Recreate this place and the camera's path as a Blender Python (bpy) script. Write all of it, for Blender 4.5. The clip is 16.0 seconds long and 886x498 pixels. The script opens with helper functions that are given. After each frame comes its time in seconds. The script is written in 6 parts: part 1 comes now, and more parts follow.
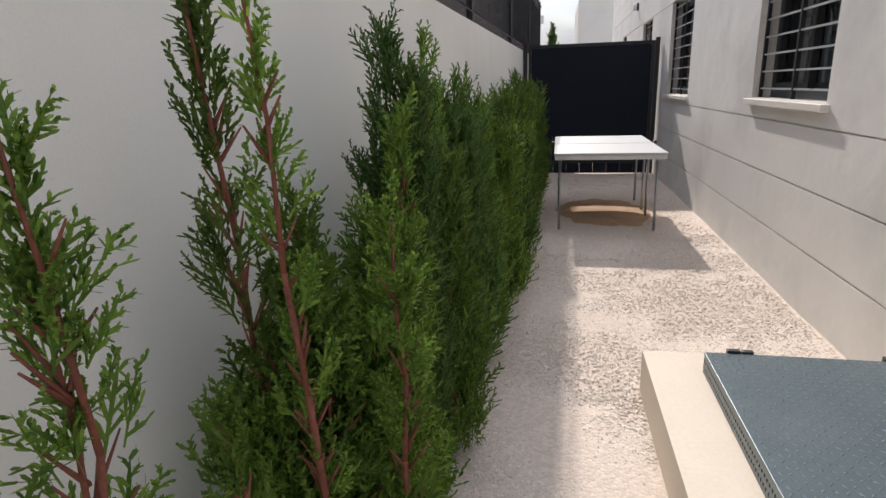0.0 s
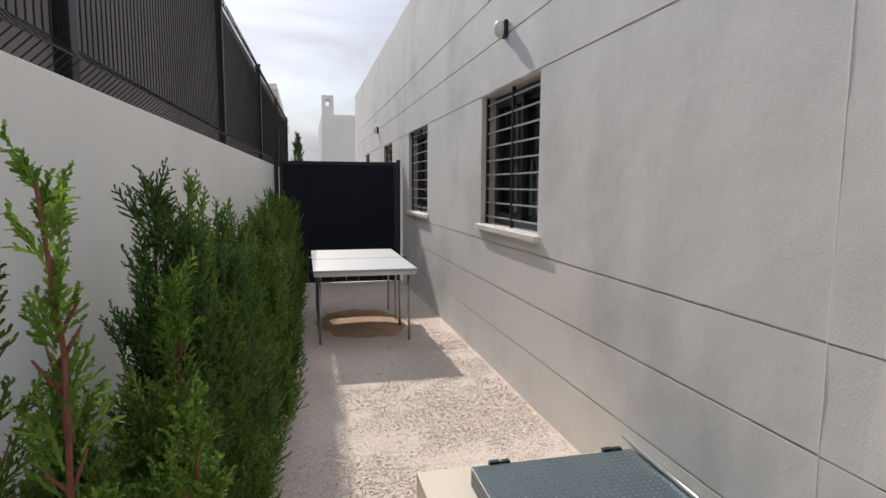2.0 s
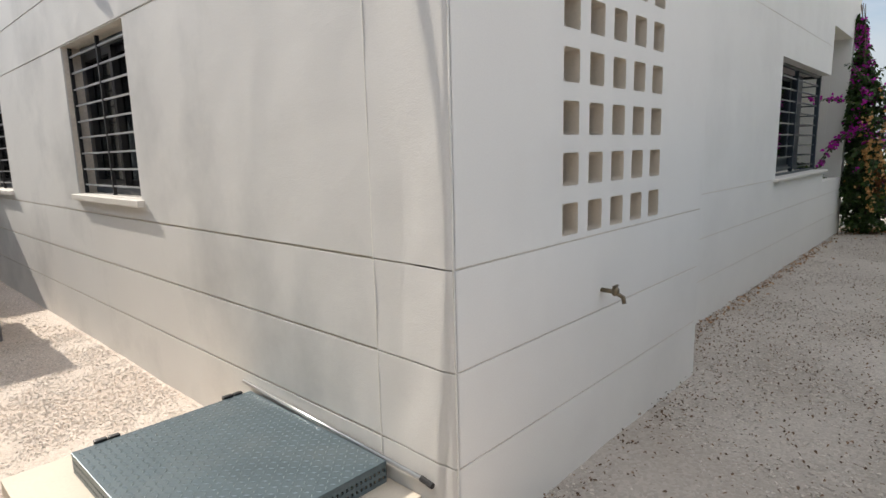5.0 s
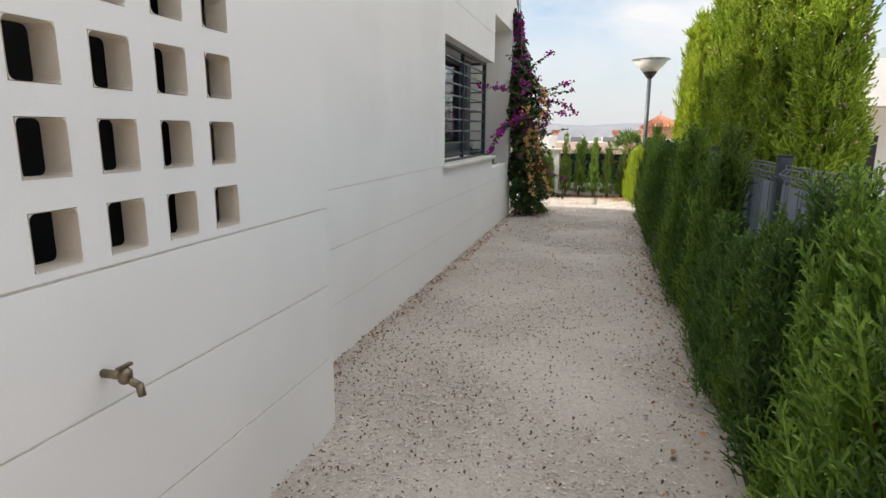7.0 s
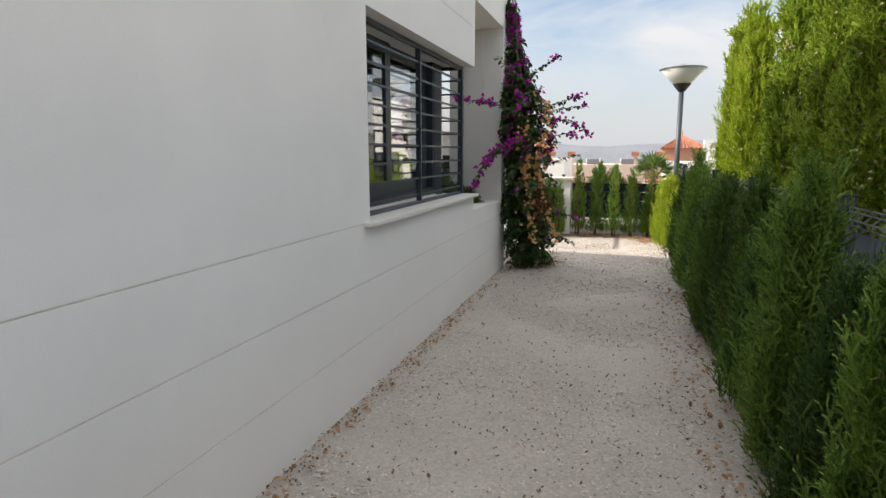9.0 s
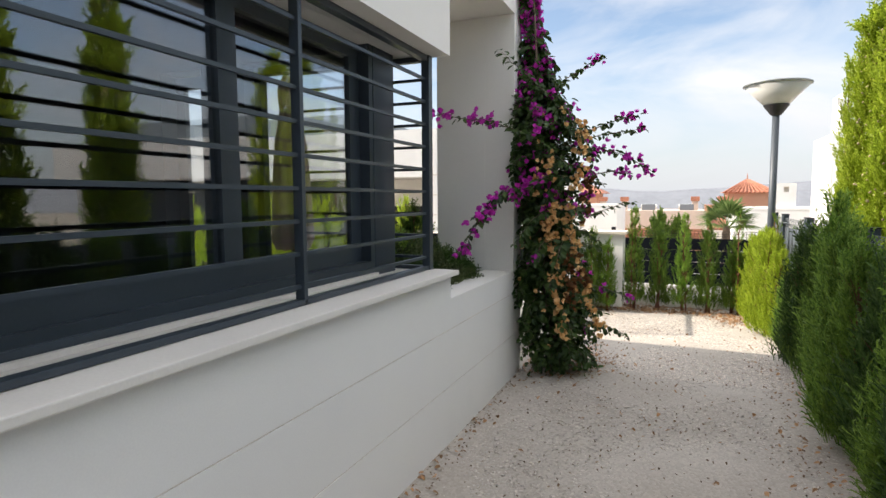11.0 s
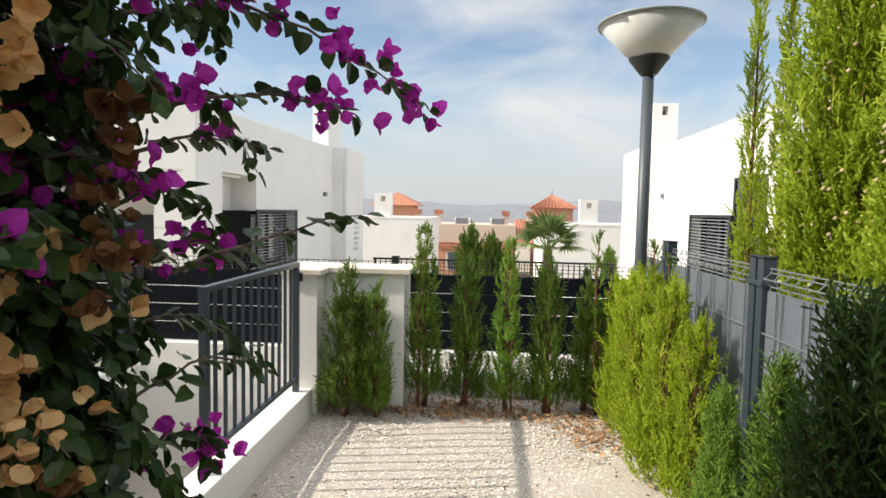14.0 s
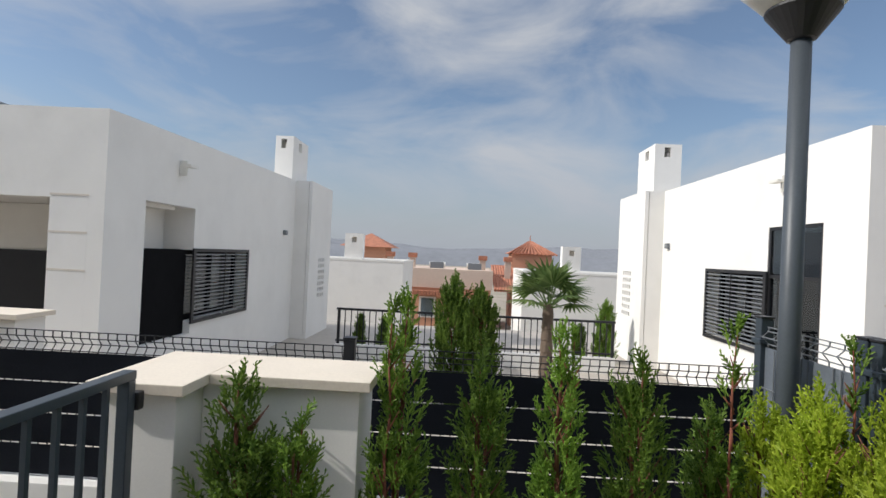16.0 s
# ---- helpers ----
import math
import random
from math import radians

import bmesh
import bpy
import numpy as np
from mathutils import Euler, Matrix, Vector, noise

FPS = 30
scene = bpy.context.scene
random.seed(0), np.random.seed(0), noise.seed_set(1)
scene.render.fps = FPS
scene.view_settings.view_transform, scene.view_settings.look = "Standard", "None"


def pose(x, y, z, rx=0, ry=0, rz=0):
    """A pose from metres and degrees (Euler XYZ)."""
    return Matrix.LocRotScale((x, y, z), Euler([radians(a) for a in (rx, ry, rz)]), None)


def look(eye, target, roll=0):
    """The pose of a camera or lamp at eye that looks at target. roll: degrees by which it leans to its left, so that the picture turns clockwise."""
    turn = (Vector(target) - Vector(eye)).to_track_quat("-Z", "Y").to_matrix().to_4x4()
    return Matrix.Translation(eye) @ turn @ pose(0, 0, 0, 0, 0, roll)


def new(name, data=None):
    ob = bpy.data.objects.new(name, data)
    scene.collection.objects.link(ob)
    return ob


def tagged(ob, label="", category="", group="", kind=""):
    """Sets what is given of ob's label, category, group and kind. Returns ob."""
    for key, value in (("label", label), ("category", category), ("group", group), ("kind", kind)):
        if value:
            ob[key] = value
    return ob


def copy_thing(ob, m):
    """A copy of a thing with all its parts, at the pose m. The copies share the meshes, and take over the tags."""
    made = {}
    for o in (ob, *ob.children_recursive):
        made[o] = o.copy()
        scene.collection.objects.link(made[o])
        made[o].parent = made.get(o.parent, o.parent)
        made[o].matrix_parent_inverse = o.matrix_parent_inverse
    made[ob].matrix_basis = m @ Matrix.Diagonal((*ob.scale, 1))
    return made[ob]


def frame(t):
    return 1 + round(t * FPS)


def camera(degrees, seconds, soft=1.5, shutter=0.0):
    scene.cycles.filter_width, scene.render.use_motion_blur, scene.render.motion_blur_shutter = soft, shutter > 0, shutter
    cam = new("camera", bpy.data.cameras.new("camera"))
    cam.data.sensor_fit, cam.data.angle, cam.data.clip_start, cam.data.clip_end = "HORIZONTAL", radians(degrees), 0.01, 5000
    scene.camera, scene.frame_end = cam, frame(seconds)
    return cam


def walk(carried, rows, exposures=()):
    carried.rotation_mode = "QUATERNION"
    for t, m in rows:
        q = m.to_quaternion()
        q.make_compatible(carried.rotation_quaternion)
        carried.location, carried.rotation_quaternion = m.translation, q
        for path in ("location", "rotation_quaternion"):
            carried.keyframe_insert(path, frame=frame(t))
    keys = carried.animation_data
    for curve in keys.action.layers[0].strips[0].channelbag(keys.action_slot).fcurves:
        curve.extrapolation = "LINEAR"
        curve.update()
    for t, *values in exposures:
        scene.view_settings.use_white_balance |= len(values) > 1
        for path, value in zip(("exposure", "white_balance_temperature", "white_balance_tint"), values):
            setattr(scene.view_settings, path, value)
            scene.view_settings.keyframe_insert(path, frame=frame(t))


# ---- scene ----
cam = camera(75.4, 16.0)
PATH = [
    (0, (-1.441, -0.927, 1.374), (-1.825, 0.958, 0.829), -1.9),
    (0.5, (-1.501, -0.904, 1.432), (-1.606, 1.034, 0.949), -1.7),
    (1, (-1.52, -0.917, 1.487), (-1.387, 1.038, 1.086), -0.9),
    (1.5, (-1.532, -0.94, 1.525), (-1.216, 1.012, 1.223), -0.3),
    (2, (-1.536, -0.977, 1.549), (-1.069, 0.955, 1.33), 0.3),
    (2.5, (-1.533, -1.01, 1.566), (-0.929, 0.889, 1.395), 0.7),
    (3, (-1.523, -1.051, 1.555), (-0.782, 0.8, 1.391), 0.5),
    (3.5, (-1.519, -1.097, 1.539), (-0.647, 0.692, 1.344), 0.2),
    (4, (-1.494, -1.15, 1.509), (-0.457, 0.543, 1.265), -0.3),
    (4.5, (-1.446, -1.209, 1.482), (-0.202, 0.33, 1.191), -1.1),
    (5, (-1.369, -1.238, 1.468), (0.072, 0.108, 1.133), -1.5),
    (7.5, (0.502, -1.166, 1.422), (2.408, -0.706, 1.03), 0.3),
    (8, (1.116, -1.11, 1.467), (3.023, -0.633, 1.1), -0.3),
    (8.5, (1.721, -1.134, 1.492), (3.617, -0.604, 1.142), -0.2),
    (9, (2.352, -1.122, 1.503), (4.235, -0.534, 1.172), -0.0),
    (11.5, (5.577, -0.88, 1.516), (7.416, -0.111, 1.36), -0.4),
    (12, (6.217, -0.854, 1.491), (8.071, -0.116, 1.356), -0.5),
    (12.5, (6.881, -0.833, 1.518), (8.766, -0.181, 1.387), -0.2),
    (13, (7.543, -0.875, 1.544), (9.47, -0.35, 1.429), -0.4),
    (13.5, (8.218, -0.829, 1.484), (10.185, -0.489, 1.365), 0.5),
    (14, (8.862, -0.844, 1.492), (10.851, -0.68, 1.36), 1.1),
    (14.5, (9.49, -0.853, 1.499), (11.485, -0.84, 1.367), 1.7),
    (15, (10.042, -0.841, 1.526), (12.038, -0.909, 1.417), 1.8),
    (15.5, (10.506, -0.778, 1.554), (12.505, -0.831, 1.504), 2.6),
    (16, (10.891, -0.588, 1.545), (12.889, -0.513, 1.565), 2.7),
]
EXPOSURES = [(0.0, -0.22, 6500, 14), (2.0, -0.42, 6450, 13), (3.5, -0.43, 6550, 11), (4.5, -0.2, 6650, 10), (5.0, 0.02, 6700, 10), (7.5, 0.42, 6900, 11), (8.1, 0.44, 6850, 11), (9.0, 0.25, 6800, 11), (11.5, 0.52, 6750, 11), (12.5, 0.47, 6700, 11), (13.0, 0.32, 6700, 10), (14.0, 0.18, 6800, 8), (15.0, -0.17, 6650, 9), (16.0, -0.5, 6250, 10)]
walk(cam, [(t, look(eye, target, roll)) for t, eye, target, roll in PATH], EXPOSURES)

# ---- world, sun, exposure ----
SUN = Vector((0.25, -1.42, -1.0)).normalized()
sun_data = bpy.data.lights.new("sun", "SUN")
sun_data.energy, sun_data.angle, sun_data.color = 5.0, radians(0.6), (1.0, 0.94, 0.85)
sun = new("sun", sun_data)
sun.matrix_world = look((0, 20, 20), Vector((0, 20, 20)) + SUN)
world = bpy.data.worlds.new("sky")
scene.world = world
world.use_nodes = True
wn, wl = world.node_tree.nodes, world.node_tree.links
sky = wn.new("ShaderNodeTexSky")
sky.sky_type, sky.sun_disc = "NISHITA", False
sky.sun_elevation = math.asin(-SUN.z)
sky.sun_rotation = math.atan2(-SUN.x, -SUN.y)
sky.dust_density, sky.air_density, sky.ozone_density = 1.0, 1.0, 2.0
tc = wn.new("ShaderNodeTexCoord")
mp = wn.new("ShaderNodeMapping")
mp.inputs["Scale"].default_value = (1.0, 1.6, 4.2)
mp.inputs["Rotation"].default_value = (0.0, 0.25, 0.35)
cl = wn.new("ShaderNodeTexNoise")
cl.inputs["Scale"].default_value, cl.inputs["Detail"].default_value, cl.inputs["Roughness"].default_value = 1.9, 7.0, 0.55
cl.inputs["Distortion"].default_value = 0.5
cr = wn.new("ShaderNodeMapRange")
cr.inputs["From Min"].default_value, cr.inputs["From Max"].default_value = 0.38, 0.68
cr.inputs["To Min"].default_value, cr.inputs["To Max"].default_value = 0.06, 0.90
cm = wn.new("ShaderNodeMix")
cm.data_type = "RGBA"
cm.inputs["B"].default_value = (7.4, 7.55, 7.9, 1)
wl.new(tc.outputs["Generated"], mp.inputs["Vector"])
wl.new(mp.outputs["Vector"], cl.inputs["Vector"])
wl.new(cl.outputs["Fac"], cr.inputs["Value"])
wl.new(cr.outputs["Result"], cm.inputs["Factor"])
wl.new(sky.outputs["Color"], cm.inputs["A"])
# cloud made brighter overhead, out of view, to add fill in the shade
sx = wn.new("ShaderNodeSeparateXYZ")
zr = wn.new("ShaderNodeMapRange")
zr.interpolation_type = "SMOOTHSTEP"
zr.inputs["From Min"].default_value, zr.inputs["From Max"].default_value = 0.38, 0.85
zr.inputs["To Min"].default_value, zr.inputs["To Max"].default_value = 0.70, 2.6
vm = wn.new("ShaderNodeVectorMath")
vm.operation = "SCALE"
vm.inputs[0].default_value = (7.4, 7.5, 7.7)
wl.new(tc.outputs["Generated"], sx.inputs["Vector"])
wl.new(sx.outputs["Z"], zr.inputs["Value"])
wl.new(zr.outputs["Result"], vm.inputs["Scale"])
wl.new(vm.outputs["Vector"], cm.inputs["B"])
bgn = wn["Background"]
# grey-blue haze low over the horizon
hz = wn.new("ShaderNodeMapRange")
hz.interpolation_type = "SMOOTHSTEP"
hz.inputs["From Min"].default_value, hz.inputs["From Max"].default_value = -0.02, 0.24
hz.inputs["To Min"].default_value, hz.inputs["To Max"].default_value = 0.85, 0.0
hm = wn.new("ShaderNodeMix")
hm.data_type = "RGBA"
hm.inputs["B"].default_value = (3.7, 3.95, 4.4, 1)
wl.new(sx.outputs["Z"], hz.inputs["Value"])
wl.new(hz.outputs["Result"], hm.inputs["Factor"])
wl.new(cm.outputs["Result"], hm.inputs["A"])
wl.new(hm.outputs["Result"], bgn.inputs["Color"])
bgn.inputs["Strength"].default_value = 0.15


# ---- materials ----
def material(name, colour, rough=0.6, metal=0.0, vary=0.12, scale=6.0, fine=90.0, bump=0.15, dist=0.004, stain=None, stain_amount=0.3, stain_scale=1.3, spec=0.5, obj_random=0.0, island=0.0):
    m = bpy.data.materials.new(name)
    m.use_nodes = True
    n, l = m.node_tree.nodes, m.node_tree.links
    b = n["Principled BSDF"]
    b.inputs["Roughness"].default_value, b.inputs["Metallic"].default_value = rough, metal
    b.inputs["Specular IOR Level"].default_value = spec
    co = n.new("ShaderNodeTexCoord")
    n1 = n.new("ShaderNodeTexNoise")
    n1.inputs["Scale"].default_value, n1.inputs["Detail"].default_value = scale, 5.0
    n2 = n.new("ShaderNodeTexNoise")
    n2.inputs["Scale"].default_value, n2.inputs["Detail"].default_value = fine, 3.0
    l.new(co.outputs["Object"], n1.inputs["Vector"])
    l.new(co.outputs["Object"], n2.inputs["Vector"])
    add = n.new("ShaderNodeMath")
    add.operation = "ADD"
    l.new(n1.outputs["Fac"], add.inputs[0])
    l.new(n2.outputs["Fac"], add.inputs[1])
    mr = n.new("ShaderNodeMapRange")
    mr.inputs["From Min"].default_value, mr.inputs["From Max"].default_value = 0.6, 1.4
    mr.inputs["To Min"].default_value, mr.inputs["To Max"].default_value = 1 - vary, 1 + vary
    l.new(add.outputs[0], mr.inputs["Value"])
    val = mr.outputs["Result"]
    if obj_random or island:
        src = n.new("ShaderNodeObjectInfo").outputs["Random"] if obj_random else n.new("ShaderNodeNewGeometry").outputs["Random Per Island"]
        am = obj_random or island
        r2 = n.new("ShaderNodeMapRange")
        r2.inputs["To Min"].default_value, r2.inputs["To Max"].default_value = 1 - am, 1 + am
        l.new(src, r2.inputs["Value"])
        mu = n.new("ShaderNodeMath")
        mu.operation = "MULTIPLY"
        l.new(val, mu.inputs[0])
        l.new(r2.outputs["Result"], mu.inputs[1])
        val = mu.outputs[0]
    hsv = n.new("ShaderNodeHueSaturation")
    hsv.inputs["Color"].default_value = (*colour, 1)
    l.new(val, hsv.inputs["Value"])
    col = hsv.outputs["Color"]
    if stain:
        n3 = n.new("ShaderNodeTexNoise")
        n3.inputs["Scale"].default_value, n3.inputs["Detail"].default_value, n3.inputs["Roughness"].default_value = stain_scale, 6.0, 0.6
        l.new(co.outputs["Object"], n3.inputs["Vector"])
        r3 = n.new("ShaderNodeMapRange")
        r3.inputs["From Min"].default_value, r3.inputs["From Max"].default_value = 0.5, 0.72
        r3.inputs["To Max"].default_value = stain_amount
        l.new(n3.outputs["Fac"], r3.inputs["Value"])
        mx = n.new("ShaderNodeMix")
        mx.data_type = "RGBA"
        mx.inputs["B"].default_value = (*stain, 1)
        l.new(r3.outputs["Result"], mx.inputs["Factor"])
        l.new(col, mx.inputs["A"])
        col = mx.outputs["Result"]
    l.new(col, b.inputs["Base Color"])
    if bump:
        bp = n.new("ShaderNodeBump")
        bp.inputs["Strength"].default_value, bp.inputs["Distance"].default_value = bump, dist
        l.new(n2.outputs["Fac"], bp.inputs["Height"])
        l.new(bp.outputs["Normal"], b.inputs["Normal"])
    return m


def plaster(name, colour, lump=0.35, lump_scale=2.6, stain=(0.55, 0.53, 0.5), stain_amount=0.18, grain=0.12, detail=3.0):
    """Painted render: fine grain over soft trowelled lumps."""
    m = material(name, colour, 0.85, vary=0.04, scale=1.2, fine=160, bump=grain, dist=0.003, stain=stain, stain_amount=stain_amount, stain_scale=0.9, spec=0.25)
    n, l = m.node_tree.nodes, m.node_tree.links
    co = n.new("ShaderNodeTexCoord")
    k = n.new("ShaderNodeTexNoise")
    k.inputs["Scale"].default_value, k.inputs["Detail"].default_value, k.inputs["Roughness"].default_value = lump_scale, detail, 0.45
    l.new(co.outputs["Object"], k.inputs["Vector"])
    bp = n.new("ShaderNodeBump")
    bp.inputs["Strength"].default_value, bp.inputs["Distance"].default_value = lump, 0.03
    l.new(k.outputs["Fac"], bp.inputs["Height"])
    old = [x for x in n if x.type == "BUMP" and x != bp][0]
    l.new(bp.outputs["Normal"], old.inputs["Normal"])
    return m


def leafy(name, colour, tip, rough=0.5, trans=0.25, shift=0.36):
    """Leaf surface: two greens mixed leaf by leaf, some light let through."""
    m = bpy.data.materials.new(name)
    m.use_nodes = True
    n, l = m.node_tree.nodes, m.node_tree.links
    b = n["Principled BSDF"]
    g = n.new("ShaderNodeNewGeometry")
    oi = n.new("ShaderNodeObjectInfo")
    mx = n.new("ShaderNodeMix")
    mx.data_type = "RGBA"
    mx.inputs["A"].default_value, mx.inputs["B"].default_value = (*colour, 1), (*tip, 1)
    l.new(g.outputs["Random Per Island"], mx.inputs["Factor"])
    mr = n.new("ShaderNodeMapRange")
    mr.inputs["To Min"].default_value, mr.inputs["To Max"].default_value = 1 - shift, 1 + shift
    l.new(oi.outputs["Random"], mr.inputs["Value"])
    hs = n.new("ShaderNodeHueSaturation")
    l.new(mx.outputs["Result"], hs.inputs["Color"])
    l.new(mr.outputs["Result"], hs.inputs["Value"])
    l.new(hs.outputs["Color"], b.inputs["Base Color"])
    b.inputs["Roughness"].default_value = rough
    b.inputs["Specular IOR Level"].default_value = 0.25
    t = n.new("ShaderNodeBsdfTranslucent")
    l.new(hs.outputs["Color"], t.inputs["Color"])
    ms = n.new("ShaderNodeMixShader")
    ms.inputs["Fac"].default_value = trans
    l.new(b.outputs["BSDF"], ms.inputs[1])
    l.new(t.outputs["BSDF"], ms.inputs[2])
    l.new(ms.outputs["Shader"], n["Material Output"].inputs["Surface"])
    return m


def glassy(name, tint=(0.75, 0.8, 0.82), rough=0.0, gloss=0.05):
    """Clear pane: tinted, mirror-like at grazing angles, the same from both sides."""
    m = bpy.data.materials.new(name)
    m.use_nodes = True
    n, l = m.node_tree.nodes, m.node_tree.links
    tr = n.new("ShaderNodeBsdfTransparent")
    tr.inputs["Color"].default_value = (*tint, 1)
    gl = n.new("ShaderNodeBsdfGlossy")
    gl.inputs["Roughness"].default_value = rough
    lw = n.new("ShaderNodeLayerWeight")
    lw.inputs["Blend"].default_value = 0.5
    pw = n.new("ShaderNodeMath")
    pw.operation = "POWER"
    pw.inputs[1].default_value = 4.0
    mr = n.new("ShaderNodeMapRange")
    mr.inputs["To Min"].default_value, mr.inputs["To Max"].default_value = gloss, 1.0
    ms = n.new("ShaderNodeMixShader")
    l.new(lw.outputs["Facing"], pw.inputs[0])
    l.new(pw.outputs[0], mr.inputs["Value"])
    l.new(mr.outputs["Result"], ms.inputs["Fac"])
    l.new(tr.outputs["BSDF"], ms.inputs[1])
    l.new(gl.outputs["BSDF"], ms.inputs[2])
    l.new(ms.outputs["Shader"], n["Material Output"].inputs["Surface"])
    return m


def gravel_material(name, colour, dark, scale=42.0):
    m = bpy.data.materials.new(name)
    m.use_nodes = True
    n, l = m.node_tree.nodes, m.node_tree.links
    b = n["Principled BSDF"]
    b.inputs["Roughness"].default_value = 0.9
    b.inputs["Specular IOR Level"].default_value = 0.2
    co = n.new("ShaderNodeTexCoord")
    vo = n.new("ShaderNodeTexVoronoi")
    vo.inputs["Scale"].default_value = scale
    l.new(co.outputs["Object"], vo.inputs["Vector"])
    big = n.new("ShaderNodeTexNoise")
    big.inputs["Scale"].default_value, big.inputs["Detail"].default_value = 1.1, 6.0
    l.new(co.outputs["Object"], big.inputs["Vector"])
    sep = n.new("ShaderNodeSeparateColor")
    l.new(vo.outputs["Color"], sep.inputs["Color"])
    mr = n.new("ShaderNodeMapRange")
    mr.inputs["To Min"].default_value, mr.inputs["To Max"].default_value = 0.86, 1.08
    l.new(sep.outputs["Red"], mr.inputs["Value"])
    mx = n.new("ShaderNodeMix")
    mx.data_type = "RGBA"
    mx.inputs["A"].default_value, mx.inputs["B"].default_value = (*colour, 1), (*dark, 1)
    r3 = n.new("ShaderNodeMapRange")
    r3.inputs["From Min"].default_value, r3.inputs["From Max"].default_value = 0.35, 0.75
    r3.inputs["To Max"].default_value = 0.6
    l.new(big.outputs["Fac"], r3.inputs["Value"])
    l.new(r3.outputs["Result"], mx.inputs["Factor"])
    hs = n.new("ShaderNodeHueSaturation")
    l.new(mx.outputs["Result"], hs.inputs["Color"])
    l.new(mr.outputs["Result"], hs.inputs["Value"])
    l.new(hs.outputs["Color"], b.inputs["Base Color"])
    bp = n.new("ShaderNodeBump")
    bp.invert = True
    bp.inputs["Strength"].default_value, bp.inputs["Distance"].default_value = 0.45, 0.006
    l.new(vo.outputs["Distance"], bp.inputs["Height"])
    l.new(bp.outputs["Normal"], b.inputs["Normal"])
    return m


WHITE = plaster("white_render", (0.81, 0.79, 0.75))
ALLEY = plaster("trowelled_render", (0.71, 0.695, 0.67), 0.46, 2.4, (0.45, 0.45, 0.44), 0.6, 0.28, 9.0)
CREAM = plaster("boundary_render", (0.88, 0.855, 0.79), 0.3, 1.4)
GROOVE = material("joint_render", (0.68, 0.62, 0.54), 0.9, vary=0.2)
JOINT = material("pale_joint", (0.80, 0.78, 0.73), 0.9, vary=0.08)
STONE = material("cream_stone", (0.70, 0.62, 0.51), 0.75, vary=0.07, scale=3, fine=70, bump=0.12, stain=(0.5, 0.42, 0.33), stain_amount=0.25)
SILL = material("white_stone", (0.74, 0.70, 0.64), 0.55, vary=0.05, scale=5)
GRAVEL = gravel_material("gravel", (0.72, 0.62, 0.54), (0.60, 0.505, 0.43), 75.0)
# path stone: house shade put into the colour, along with its dirtier tone
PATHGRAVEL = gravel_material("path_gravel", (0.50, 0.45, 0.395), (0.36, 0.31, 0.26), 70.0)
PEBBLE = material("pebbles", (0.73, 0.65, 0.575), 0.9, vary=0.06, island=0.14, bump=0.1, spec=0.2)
# the same pebbles with the shade put into their colour
SHADEPEBBLE = material("shaded_pebbles", (0.55, 0.50, 0.44), 0.9, vary=0.06, island=0.2, bump=0.1, spec=0.2)
SPECK = material("dark_litter", (0.16, 0.10, 0.06), 0.9, vary=0.2, island=0.5)
EARTH = material("dry_earth", (0.34, 0.29, 0.23), 0.95, vary=0.25, scale=0.3, fine=6, bump=0.2, stain=(0.2, 0.2, 0.12), stain_amount=0.6, stain_scale=0.08)
SOIL = material("soil", (0.13, 0.075, 0.04), 0.95, vary=0.35, scale=9, bump=0.5, dist=0.02)
LITTER = material("fallen_leaves", (0.36, 0.20, 0.10), 0.9, vary=0.2, island=0.45)
ANTHRA = material("anthracite_paint", (0.032, 0.044, 0.057), 0.38, vary=0.12, scale=8, bump=0.04)
BLACKM = material("black_metal", (0.014, 0.014, 0.016), 0.45, vary=0.15)
FENCECLOTH = material("dark_fence_cloth", (0.27, 0.25, 0.25), 0.8, vary=0.25, scale=1.5, fine=150, bump=0.3, spec=0.2)
SCREEN = material("black_screen_cloth", (0.013, 0.016, 0.024), 0.8, vary=0.2, scale=2.5, fine=120, bump=0.3, spec=0.2)
GREYSCREEN = material("grey_screen_sheet", (0.23, 0.26, 0.30), 0.6, vary=0.1, scale=2, fine=60, bump=0.1)
STEEL = material("galvanised_steel", (0.46, 0.47, 0.48), 0.32, 1.0, vary=0.1, scale=12)
CHECK = material("painted_checker_plate", (0.105, 0.145, 0.165), 0.36, 0.35, vary=0.16, scale=5, bump=0.05, stain=(0.2, 0.22, 0.22), stain_amount=0.3, stain_scale=3)
TREAD = material("worn_tread", (0.30, 0.36, 0.38), 0.28, 0.7, vary=0.15, scale=14)
TABLE = material("grey_board", (0.43, 0.45, 0.46), 0.5, vary=0.05, scale=4)
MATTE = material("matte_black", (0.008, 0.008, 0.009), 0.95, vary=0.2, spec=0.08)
# near-black: the shade of unlit hollows is put into this colour
DARKIN = material("painted_interior_shade", (0.03, 0.03, 0.03), 0.9)
ROOM = material("room_paint", (0.42, 0.40, 0.37), 0.9, vary=0.05)
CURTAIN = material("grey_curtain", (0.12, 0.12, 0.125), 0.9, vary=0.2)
GLASS = glassy("window_glass", (0.62, 0.68, 0.72))
SUNGLASS = glassy("reflective_window_glass", (0.93, 0.95, 0.96), 0.0, 0.13)
LAMPGLASS = material("frosted_glass", (0.84, 0.83, 0.78), 0.3, vary=0.05, bump=0.0)
LAMPGLASS.node_tree.nodes["Principled BSDF"].inputs["Transmission Weight"].default_value = 0.35
REDBARK = material("red_young_bark", (0.22, 0.072, 0.042), 0.8, vary=0.3, scale=20, bump=0.5)
